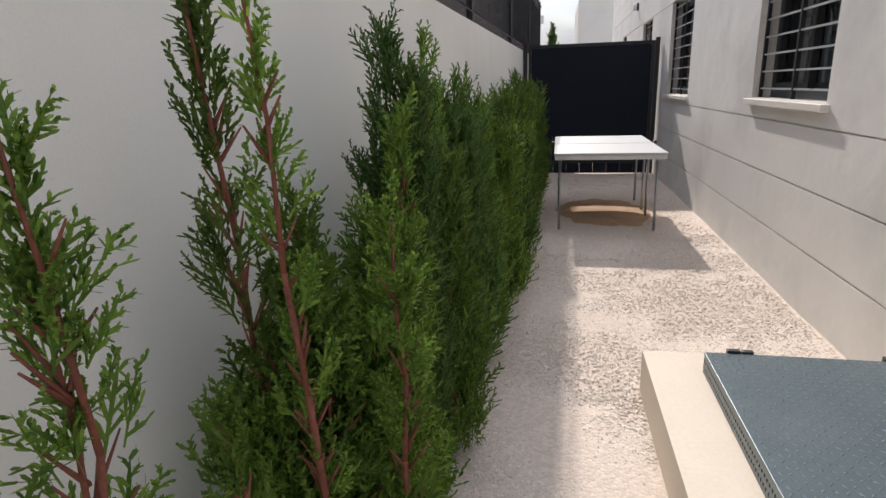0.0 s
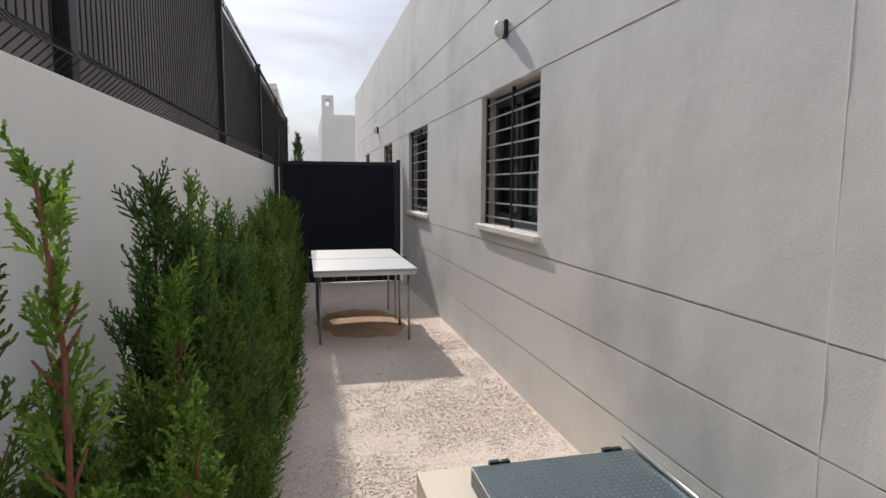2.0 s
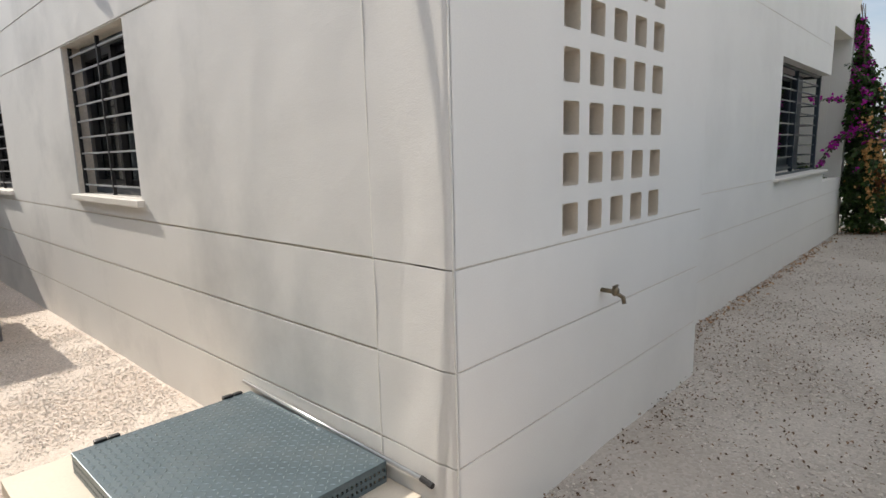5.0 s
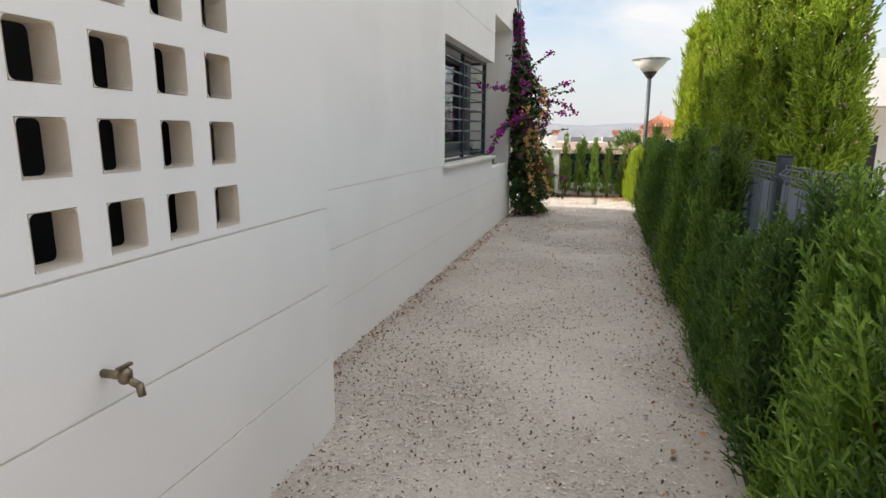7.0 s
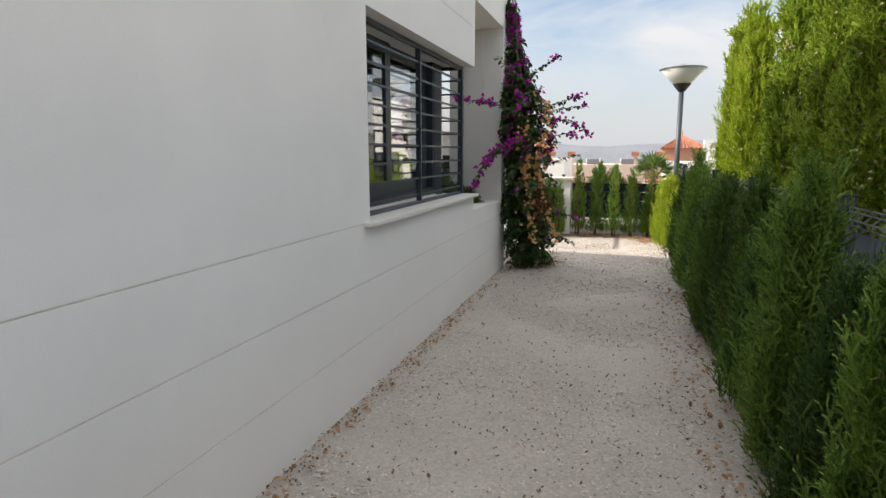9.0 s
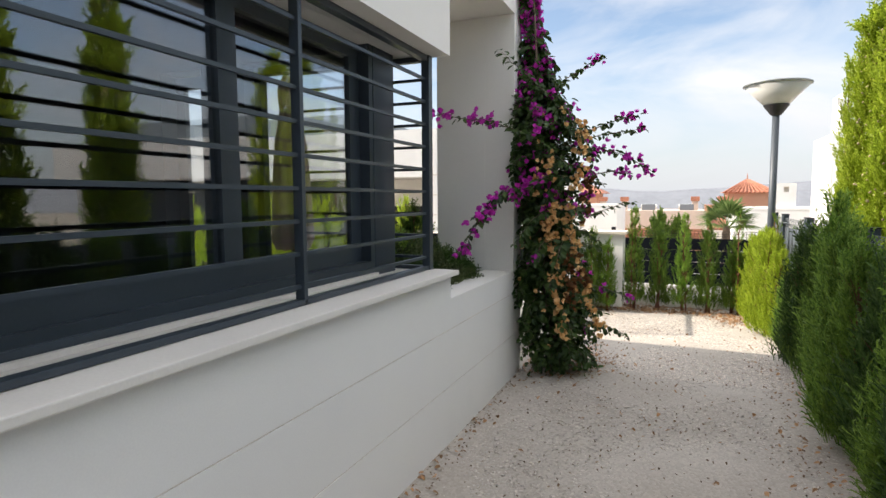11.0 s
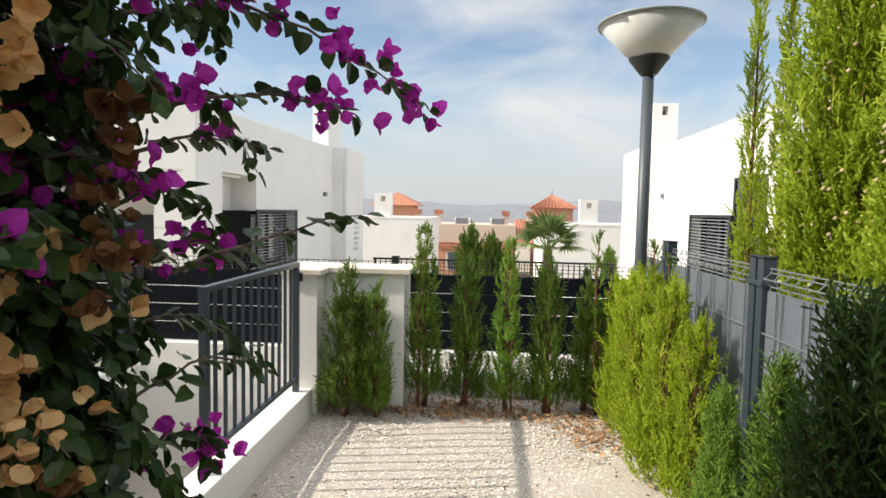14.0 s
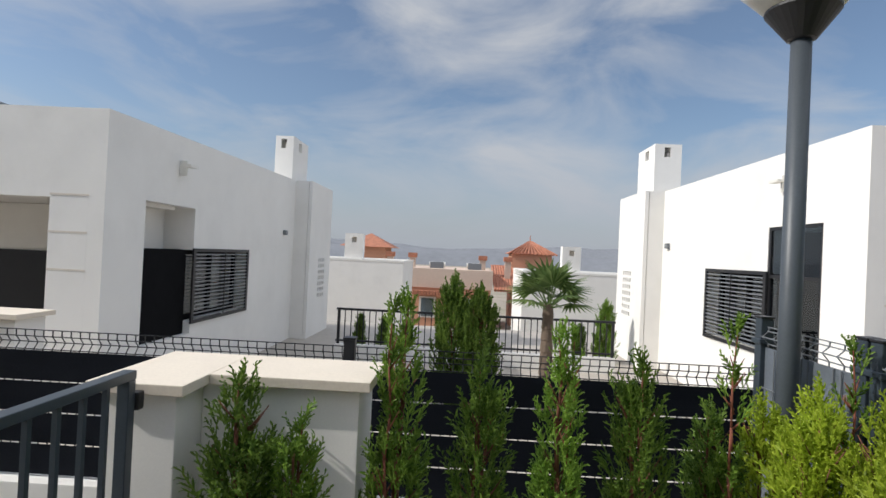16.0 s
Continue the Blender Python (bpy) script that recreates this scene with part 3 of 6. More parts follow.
tagged(part("terrace_floor", boxm((8.0, 1.5, -0.02), (11.28, 9.0, 0.06)), TERRACE), "pale tiled terrace floor", "floor", kind="structure")
tagged(part("window_head", boxm((5.575, 0.607, 2.352), (8.15, 0.85, 3.0)), WHITE), "white rendered window head", "lintel", kind="structure")


def alley_window(k, u0, u1, z0, z1):
    w = thing(f"window_{k}", "dark barred window with white stone sill", "window", kind="structure")
    part("window_frame", frame_rect(bmesh.new(), alley_uv, u0 + 0.002, u1 - 0.002, z0 + 0.002, z1 - 0.002, -0.19, -0.13, 0.055), ANTHRA, w)
    mid = (u0 + u1) / 2
    part("sash", frame_rect(bmesh.new(), alley_uv, mid - 0.03, u1 - 0.058, z0 + 0.058, z1 - 0.058, -0.165, -0.125, 0.05), BLACKM, w)
    part("sash", frame_rect(bmesh.new(), alley_uv, u0 + 0.058, mid + 0.03, z0 + 0.058, z1 - 0.058, -0.185, -0.167, 0.05), BLACKM, w)
    p = part("pane", ubox(alley_uv, u0 + 0.10, u1 - 0.10, z0 + 0.10, z1 - 0.10, -0.176, -0.172), GLASS, w)
    part("window_sill", ubox(alley_uv, u0 - 0.045, u1 + 0.045, z0 - 0.045, z0 - 0.002, -0.004, 0.045, 0.004), SILL, w)
    part("inner_sill", ubox(alley_uv, u0 + 0.003, u1 - 0.003, z0 - 0.002, z0 + 0.004, -0.13, -0.002), SILL, w)
    # grille
    n = 9
    for i in range(n):
        z = z0 + 0.07 + (z1 - z0 - 0.14) * i / (n - 1)
        part("bar", ubox(alley_uv, u0 + 0.004, u1 - 0.004, z - 0.006, z + 0.006, -0.062, -0.050), GRILLEBAR, w)
    for u in (u0 + 0.012, mid, u1 - 0.012):
        part("upright", ubox(alley_uv, u - 0.010, u + 0.010, z0 + 0.006, z1 - 0.004, -0.068, -0.044), BLACKM, w)
    # curtain folds
    bm = bmesh.new()
    m = 40
    prev = None
    for i in range(m + 1):
        u = mid - 0.28 + (u1 - mid + 0.25) * i / m
        x = 0.33 + 0.025 * math.sin(i * 1.3)
        cur = (bm.verts.new((x, u, z0 - 0.1)), bm.verts.new((x, u, z1 + 0.05)))
        if prev:
            bm.faces.new((prev[0], cur[0], cur[1], prev[1]))
        prev = cur
    g = bmesh.ops.solidify(bm, geom=bm.faces[:], thickness=0.004)
    part("curtain", bm, CURTAIN, w, smooth=True)


GRILLEBAR = material("pale_grey_bar", (0.42, 0.43, 0.44), 0.4, vary=0.1)
STEELBAR = material("grey_painted_bar", (0.16, 0.175, 0.19), 0.4, vary=0.1)
for k, w in enumerate(ALLEY_WINDOWS):
    alley_window(k + 1, *w)


def corner_window():
    """Wide corner window: dark frames set back behind a grille that turns the corner."""
    w = thing("window_5", "anthracite corner window behind a wraparound grille", "window", kind="structure")
    fy = side_uv(0.72)
    part("window_frame", frame_rect(bmesh.new(), fy, 5.58, 7.80, 1.09, 2.45, -0.06, 0.06, 0.08), ANTHRA, w)
    for a, b, d in ((5.66, 6.74, 0.0), (6.62, 7.72, -0.035)):
        s = part("sash", frame_rect(bmesh.new(), fy, a, b, 1.17, 2.37, d - 0.0, d + 0.032, 0.10), ANTHRA, w)
        part("pane", ubox(fy, a + 0.1, b - 0.1, 1.27, 2.27, d + 0.012, d + 0.018), SUNGLASS, s)
    part("corner_post", boxm((7.76, 0.655, 1.082), (8.003, 0.80, 2.351), 0.004), ANTHRA, w)
    side = part("sash", frame_rect(bmesh.new(), east_uv, 0.835, 1.595, 1.095, 2.345, -0.09, -0.03, 0.05), ANTHRA, w)
    part("pane", ubox(east_uv, 0.885, 1.545, 1.145, 2.295, -0.062, -0.056), SUNGLASS, side)
    part("track", ubox(fy, 5.58, 7.76, 1.088, 1.105, 0.062, 0.085), SILL, w)
    part("window_sill", boxm((5.50, 0.305, 1.057), (8.16, 0.70, 1.087), 0.005), SILL, w)
    part("window_sill", boxm((8.006, 0.701, 1.057), (8.16, 1.45, 1.087), 0.005), SILL, w)
    gy = 0.49
    for i in range(10):
        z = 1.165 + i * 0.1315
        part("bar", boxm((5.585, gy - 0.008, z - 0.008), (8.075, gy + 0.008, z + 0.008)), ANTHRA, w)
        part("bar", boxm((8.092, gy + 0.02, z - 0.008), (8.108, 1.40, z + 0.008)), ANTHRA, w)
    for x in (5.60, 6.85):
        part("upright", boxm((x - 0.012, gy - 0.022, 1.089), (x + 0.012, gy + 0.022, 2.35), 0.002), ANTHRA, w)
    part("grille_post", boxm((8.076, gy - 0.03, 1.089), (8.126, gy + 0.02, 2.352), 0.003), ANTHRA, w)
    part("grille_post", boxm((8.08, 1.40, 1.089), (8.125, 1.445, 2.352), 0.003), ANTHRA, w)
    part("rail", boxm((5.585, gy - 0.022, 1.090), (8.075, gy + 0.022, 1.112), 0.002), ANTHRA, w)
    part("rail", boxm((8.08, gy + 0.022, 1.090), (8.123, 1.40, 1.112), 0.002), ANTHRA, w)
    part("rail", boxm((5.585, gy - 0.022, 2.32), (8.075, gy + 0.022, 2.35), 0.002), ANTHRA, w)
    part("rail", boxm((8.08, gy + 0.022, 2.32), (8.123, 1.40, 2.35), 0.002), ANTHRA, w)


corner_window()


def terrace_door():
    w = thing("door_1", "anthracite framed glass terrace door", "door", kind="structure")
    for a, b, d in ((1.765, 2.295, -0.06),):
        s = part("sash", frame_rect(bmesh.new(), east_uv, a, b, 0.11, 2.34, d, d + 0.035, 0.08), ANTHRA, w)
        part("pane", ubox(east_uv, a + 0.08, b - 0.08, 0.19, 2.26, d + 0.014, d + 0.020), SUNGLASS, s)


terrace_door()


# ---- alley: boundary wall, fence, gate ----
WALL_TURN = Matrix.Translation((-2.235, 0, 0)) @ Matrix.Rotation(radians(-1.75), 4, "Z")


def placed(ob, m):
    ob.matrix_basis = m
    return ob


placed(tagged(part("wall_boundary", boxm((-0.20, -6.0, -0.1), (0.0, 16.0, 1.86), 0.006), CREAM), "cream rendered boundary wall", "wall", kind="structure"), WALL_TURN)


def mesh_fence(name, label, m, length, z0, z1, post_gap, screen, post_h=0.0, side=1, wire=0.05, dense_screen=True, bend=0.03, group="", strips=1, post=0.03, wr=0.0025, fold=0.035, mid_fold=True):
    """Welded mesh fence along local y: posts, wires with V folds, and a sheet behind."""
    root = thing(name, label, "fence", group=group)
    root.matrix_basis = m
    n = max(1, round(length / post_gap))
    for i in range(n + 1):
        y = length * i / n
        p = part("post", boxm((-post, y - post, z0 - 0.02), (post, y + post, z1 + 0.04 + post_h), 0.004), ANTHRA if screen is GREYSCREEN else BLACKM, root)
        if screen is GREYSCREEN:
            part("clamp", boxm((-post - 0.012, y - post - 0.012, z1 - 0.085), (post + 0.012, y + post + 0.012, z1 - 0.062), 0.004), ANTHRA, p)
        part("cap", boxm((-post - 0.004, y - post - 0.004, z1 + 0.041 + post_h), (post + 0.004, y + post + 0.004, z1 + 0.052 + post_h), 0.003), BLACKM, p)
    for i in range(n):
        y0, y1 = length * i / n + 0.032, length * (i + 1) / n - 0.032
        slatted = screen is GREYSCREEN
        folds = [z1 - 0.048] if slatted else [z0 + fold + 0.03, *([z0 + (z1 - z0) * 0.5] if mid_fold else []), z1 - 0.07]
        zs = [z0 + 0.01]
        xs = [0.0]
        for fz in folds:
            zs += [fz - fold, fz, fz + fold * (0.8 if slatted else 1.0)]
            xs += [0.0, bend * side, 0.0]
        zs.append(z1)
        xs.append(0.0)
        k = int((y1 - y0) / wire)
        ys = np.linspace(y0 + 0.01, y1 - 0.01, k)
        V, F = [], []
        r = wr
        for y in ys:
            b = len(V)
            for x, z in zip(xs, zs):
                V += [(x - r, y - r, z), (x + r, y - r, z), (x + r, y + r, z), (x - r, y + r, z)]
            for s in range(len(zs) - 1):
                for q in range(4):
                    F.append((b + 4 * s + q, b + 4 * s + (q + 1) % 4, b + 4 * s + 4 + (q + 1) % 4, b + 4 * s + 4 + q))
        for x, z in zip(xs, zs):
            b = len(V)
            for y in (y0, y1):
                V += [(x - r, y, z - r), (x + r, y, z - r), (x + r, y, z + r), (x - r, y, z + r)]
            for q in range(4):
                F.append((b + q, b + (q + 1) % 4, b + 4 + (q + 1) % 4, b + 4 + q))
        raw_mesh("mesh_panel", V, F, STEELBAR if screen is GREYSCREEN else BLACKM, root)
        if screen:
            top = z1 - 0.10 if not dense_screen else z1 - 0.012
            gap_x = (0.008 if slatted else -0.02) * side
            hgt = (top - z0 - 0.015) / strips
            for q in range(strips):
                lo, hi = z0 + 0.015 + hgt * q, z0 + 0.015 + hgt * (q + 1) - (0.007 if strips > 1 else 0)
                bm = bmesh.new()
                ns = 14
                rows = []
                for j in range(ns + 1):
                    y = y0 + (y1 - y0) * j / ns
                    wob = (0.003 if slatted else 0.006) * noise.noise((y * 2.1, i * 3.0 + q, z1))
                    rows.append((bm.verts.new((gap_x + wob, y, lo)), bm.verts.new((gap_x - wob, y, (lo + hi) / 2)), bm.verts.new((gap_x + wob, y, hi))))
                for a, b in zip(rows, rows[1:]):
                    for s in range(2):
                        bm.faces.new((a[s], b[s], b[s + 1], a[s + 1]))
                bmesh.ops.solidify(bm, geom=bm.faces[:], thickness=0.003)
                sheet = part("screen", bm, screen, root)
            if slatted:
                y, k = y0 + 0.10, 0
                while y < y1 - 0.03:
                    part("rib", boxm((0.0145 * side, y - 0.003, z0 + 0.02), (0.0195 * side, y + 0.003, top - 0.004)), STEELBAR, sheet)
                    y += 0.05 if k % 2 == 0 else 0.17
                    k += 1
                for z in (top - 0.20, top - 0.70):
                    part("wire", boxm((0.0196 * side, y0, z - 0.003), (0.0246 * side, y1, z + 0.003)), STEELBAR, sheet)
    return root


mesh_fence("mesh_fence", "black mesh fence with dark screen on the boundary wall", WALL_TURN @ pose(-0.08, -4.83, 0), 18.0, 1.86, 3.08, 3.0, FENCECLOTH, bend=0.06, wr=0.0024, fold=0.055, mid_fold=False)


def alley_gate():
    g = thing("gate", "black sheet-covered metal gate closing the alley", "gate", (0, 8.25, 0))
    part("gate_frame", frame_rect(bmesh.new(), lambda u, d, z: (u, d, z), -1.90, -0.09, 0.16, 1.92, -0.02, 0.02, 0.045), BLACKM, g)
    part("sheet", boxm((-1.854, -0.012, 0.206), (-0.136, 0.004, 1.874)), SCREEN, g, "black screening sheet")
    for x in (-1.30, -0.70):
        part("upright", boxm((x - 0.02, 0.006, 0.206), (x + 0.02, 0.03, 1.874)), BLACKM, g)
    part("post", boxm((-1.975, -0.03, 0.0), (-1.91, 0.03, 1.96), 0.004), BLACKM, g)
    part("post", boxm((-0.085, -0.03, 0.0), (-0.025, 0.03, 1.96), 0.004), BLACKM, g)
    for i in range(9):
        x = -1.90 + i * 0.2
        part("bar", boxm((x, -0.01, 0.01), (x + 0.197, 0.01, 0.158)), SCREEN, g)


alley_gate()


def table_half(root, y0, y1, legs):
    part("tabletop", boxm((-0.497, y0, 0.728), (0.497, y1, 0.750), 0.004), TABLE, root)
    fr = bmesh.new()
    frame_rect(fr, lambda u, d, z: (u, z, d), -0.49, 0.49, y0 + 0.006, y1 - 0.006, 0.690, 0.726, 0.02)
    part("apron", fr, STEEL, root)
    for x in (-0.44, 0.44):
        for y in legs:
            bm = rodm((x, y, 0.0), (x, y, 0.66), 0.0125, seg=12)
            add_rod(bm, (x, y, 0.655), (x * 0.955, y, 0.70), 0.0125, seg=12)
            part("leg", bm, STEEL, root, smooth=True)


def folding_table():
    t = thing("folding_table", "pale grey two-part folding table with steel legs", "table", (-0.972, 0, 0))
    table_half(t, 4.46, 5.33, (4.62, 5.2))
    table_half(t, 5.36, 6.23, (5.5, 6.1))
    for x in (-0.512, 0.512):
        part("clamp", boxm((x - 0.014, 5.31, 0.700), (x + 0.014, 5.38, 0.775), 0.004), BLACKM, t, "small black clamp")


folding_table()


def hatch():
    h = thing("hatch", "grey checker-plate steel hatch on a cream stone kerb", "hatch")
    k = part("kerb", plate(lambda u, d, z: (u, z, d), -1.045, -0.006, 0.18, 1.56, 0.0, 0.2, [(-0.80, -0.04, 0.42, 1.32)]), STONE, h, "cream stone kerb")
    lid = part("lid", boxm((-0.83, 0.345, 0.278), (-0.028, 1.385, 0.290), 0.002), CHECK, h, "checker-plate lid")
    V, F = [], []
    nx, ny = 26, 34
    for i in range(nx):
        for j in range(ny):
            x, y = -0.82 + (i + 0.5) * 0.782 / nx, 0.355 + (j + 0.5) * 1.02 / ny
            a = radians(45 if (i + j) % 2 else -45)
            b = len(V)
            for u, v, w in ((-0.012, 0, 0), (0, -0.0038, 0), (0.012, 0, 0), (0, 0.0038, 0), (-0.004, 0, 0.0024), (0.004, 0, 0.0024)):
                V.append((x + u * math.cos(a) - v * math.sin(a), y + u * math.sin(a) + v * math.cos(a), 0.2902 + w))
            F += [(b, b + 1, b + 4), (b + 1, b + 5, b + 4), (b + 1, b + 2, b + 5), (b + 2, b + 3, b + 5), (b + 3, b + 4, b + 5), (b + 3, b, b + 4)]
    tagged(raw_mesh("treads", V, F, TREAD, lid), kind="stuff")
    for axis, lo, hi, fixed in (("y", 0.347, 1.383, -0.829), ("x", -0.825, -0.03, 0.346), ("x", -0.825, -0.03, 1.378)):
        n = int((hi - lo) / 0.022)
        holes = [(lo + 0.006 + i * 0.022, lo + 0.016 + i * 0.022, z, z + 0.013) for i in range(n) for z in (0.218, 0.248)]
        tw = (lambda u, d, z, f=fixed: (f + d, u, z)) if axis == "y" else (lambda u, d, z, f=fixed: (u, f + d, z))
        part("vent_strip", plate(tw, lo, hi, 0.2015, 0.2775, 0.0, 0.004, holes), CHECK, h, "perforated steel edge")
    # solid fill; the unlit shaft under the lid is only its colour
    part("shaft_dark_fill", boxm((-0.79, 0.43, 0.01), (-0.05, 1.31, 0.19)), DARKIN, h)
    for x in (-0.74, -0.17):
        hi_ = part("hinge", boxm((x, 1.386, 0.266), (x + 0.05, 1.412, 0.300), 0.004), BLACKM, h)
        part("leaf", boxm((x + 0.055, 1.386, 0.266), (x + 0.10, 1.412, 0.298), 0.004), BLACKM, hi_)
    g = part("gas_strut", rodm((-0.016, 1.47, 0.315), (-0.022, 0.16, 0.285), 0.0095, seg=14), STEEL, h, "bright steel edge tube", smooth=True)
    part("strut_end", rodm((-0.022, 0.16, 0.285), (-0.024, 0.10, 0.278), 0.0115), BLACKM, g)


hatch()


def wall_light(name, at, label):
    w = thing(name, label, "wall light", at)
    part("base", boxm((-0.03, -0.045, -0.065), (-0.002, 0.045, 0.065), 0.008), BLACKM, w)
    bm = bmesh.new()
    bmesh.ops.create_uvsphere(bm, u_segments=16, v_segments=10, radius=1.0, matrix=pose(-0.055, 0, 0) @ Matrix.Diagonal((0.045, 0.042, 0.068, 1)))
    part("diffuser", bm, LAMPW, w, smooth=True)


wall_light("wall_light", (0, 3.34, 2.745), "small oval white wall light with black base")
wall_light("wall_light", (0, 11.2, 2.70), "small oval white wall light with black base")


def tap():
    t = thing("garden_tap", "aged brass garden tap on white wall", "tap", (1.03, 0, 0.815))
    br = material("aged_brass", (0.20, 0.16, 0.11), 0.4, 0.8, vary=0.3)
    part("pipe", rodm((0, 0.0, 0), (0, -0.06, 0), 0.011), br, t, smooth=True)
    part("valve", lathe([(0.012, -0.018), (0.018, -0.01), (0.018, 0.012), (0.010, 0.022)], 12, (0, -0.07, 0)), br, t, smooth=True)
    bm = rodm((0, -0.07, -0.005), (0.005, -0.105, -0.022), 0.010)
    add_rod(bm, (0.005, -0.105, -0.018), (0.005, -0.112, -0.05), 0.010)
    part("spout", bm, br, t, smooth=True)
    part("handle", boxm((-0.024, -0.076, 0.022), (0.024, -0.064, 0.031), 0.003), br, t)


tap()

# ---- plants ----
def spray_mesh(name, rng, bases, dirs, lens, width=0.0036, twigs=9, splay=0.55, stubs=2):
    """Feathery sprays: a curved axis, slender side twigs at a sharp angle, and short stubs on those, joined in one mesh."""
    n = len(bases)
    d = dirs / np.linalg.norm(dirs, axis=1, keepdims=True)
    up = rng.normal(0, 1, (n, 3))
    s = np.cross(d, up)
    s /= np.linalg.norm(s, axis=1, keepdims=True) + 1e-9
    nn = np.cross(s, d)
    V, F = [], []
    off = 0

    def blade(a, b, w, side):
        nonlocal off
        m = a * 0.3 + b * 0.7
        q = np.stack([a - side * w * 0.7, a + side * w * 0.7, m + side * w, b, m - side * w], 1).reshape(-1, 3)
        V.append(q)
        i = off + 5 * np.arange(len(a))
        F.append(np.stack([i, i + 1, i + 2, i + 3, i + 4], 1))
        off += 5 * len(a)

    L = lens[:, None]
    bend = np.array([[0, 0, 1.0]]) * L * 0.15
    blade(bases, bases + d * L + bend, width, s)
    for k in range(twigs):
        f = 0.10 + 0.88 * (k + 0.5) / twigs
        sgn = 1 if k % 2 else -1
        p = bases + d * L * f + bend * f * f
        tl = L * (0.44 - 0.28 * f) * rng.uniform(0.7, 1.25, (n, 1))
        tw = d * math.cos(splay) + s * sgn * math.sin(splay) + nn * rng.normal(0, 0.35, (n, 1))
        side = np.cross(tw, nn)
        side /= np.linalg.norm(side, axis=1, keepdims=True) + 1e-9
        blade(p, p + tw * tl, width * rng.uniform(0.8, 1.2, (n, 1)), side)
        for j in range(stubs):
            g = (j + 0.8) / (stubs + 0.6)
            q = p + tw * tl * g
            st = tw + side * (0.75 if j % 2 else -0.75) + nn * rng.normal(0, 0.3, (n, 1))
            blade(q, q + st * np.minimum(tl * 0.36, 0.022), width * 0.9, nn)
    return np.concatenate(V), np.concatenate(F)


def conifer(name, label, seed, h, r, n, mat, bark=BARK, lean=0.0, spray=0.15, open_top=0.35, width=0.0038, twigs=8, stubs=2, low=0.04, category="shrub", group="", cones=0, leaders=2, at=None, power=0.75, skew=1.15, flare=0.62, thick=1.0):
    """An upright cypress: trunk, rising limbs, and sprays thinning out to loose tips."""
    rng = np.random.default_rng(seed)
    root = thing(name, label, category, (0, 0, 0), group)
    bm = bmesh.new()
    tips = []
    for i in range(leaders):
        a = rng.uniform(0, 6.28)
        rr = r * rng.uniform(0.1, 0.45) * (i > 0)
        hh = h * (1.0 if i == 0 else rng.uniform(0.72, 0.95))
        tips.append((math.cos(a) * rr + lean, math.sin(a) * rr, hh))
    for i, t in enumerate(tips):
        p = Vector((0.02 * math.cos(i * 2.4), 0.02 * math.sin(i * 2.4), 0))
        seg = 7
        for s in range(seg):
            q = Vector((t[0] * ((s + 1) / seg) ** 0.7 + rng.normal(0, 0.006), t[1] * ((s + 1) / seg) ** 0.7 + rng.normal(0, 0.006), t[2] * 0.97 * (s + 1) / seg))
            ra, rb = 0.016 * thick * h ** 0.6 * (1 - s / seg) + 0.0025, 0.016 * thick * h ** 0.6 * (1 - (s + 1) / seg) + 0.0025
            add_rod(bm, p, q, ra, rb, 6)
            p = q
    ends = []
    for i in range(int(26 * h)):
        z = h * rng.uniform(0.06, 0.85)
        a = rng.uniform(0, 6.28)
        prof = r * (1 - (z / h)) ** power + 0.03
        t = tips[int(rng.integers(len(tips)))]
        f = z / t[2] if t[2] > z else 1
        b0 = Vector((t[0] * f ** 0.7, t[1] * f ** 0.7, z))
        e = b0 + Vector((math.cos(a) * prof * 0.75, math.sin(a) * prof * 0.75, prof * rng.uniform(0.8, 1.5)))
        add_rod(bm, b0, e, 0.0045, 0.0015, 4)
        ends.append((b0, e))
    part("trunk", bm, bark, root, smooth=True)
    # sprays: on a shell round the leaders, denser low down
    z = h * (low + (0.98 - low) * rng.uniform(0, 1, n) ** skew)
    a = rng.uniform(0, 2 * np.pi, n)
    ti = rng.integers(0, len(tips), n)
    T = np.array(tips)[ti]
    f = np.clip(z / T[:, 2], 0, 1)
    z = np.minimum(z, T[:, 2] * 0.985)
    f = np.clip(z / T[:, 2], 0, 1)
    lob = 1 + 0.22 * np.sin(a * 3 + seed) + 0.18 * np.sin(z * 9 + a * 2 + seed)
    prof = (r * np.clip(1 - z / h, 0, 1) ** power * np.minimum(1, 0.55 + z / (0.25 * h))) * lob + 0.012
    rad = prof * np.sqrt(rng.uniform(0.12, 1, n))
    B = np.stack([T[:, 0] * f ** 0.7 + rad * np.cos(a), T[:, 1] * f ** 0.7 + rad * np.sin(a), z - spray * 0.45], -1)
    keep = rng.uniform(0, 1, n) > open_top * (z / h) ** 2.0
    out = np.stack([np.cos(a), np.sin(a), np.zeros(n)], -1)
    D = out * rng.uniform(0.1, flare, (n, 1)) + np.array([[0, 0, 1.0]]) + rng.normal(0, 0.16, (n, 3))
    Ls = spray * rng.uniform(0.6, 1.35, n) * (0.75 + 0.45 * (1 - z / h))
    B[:, 2] = np.maximum(B[:, 2], 0.02)
    B, D, Ls = B[keep], D[keep], Ls[keep]
    for t in tips:
        m = 16
        f = rng.uniform(0.78, 0.97, m)
        B = np.concatenate([B, np.stack([t[0] * f ** 0.7, t[1] * f ** 0.7, t[2] * f], -1)])
        D = np.concatenate([D, np.array([[0, 0, 1.0]]) + rng.normal(0, 0.32, (m, 3))])
        Ls = np.concatenate([Ls, spray * rng.uniform(0.5, 0.9, m)])
    V, F = spray_mesh("s", rng, B, D, Ls, width, twigs, 0.5, stubs)
    raw_mesh("crown", V, F, mat, root)["kind"] = "stuff"
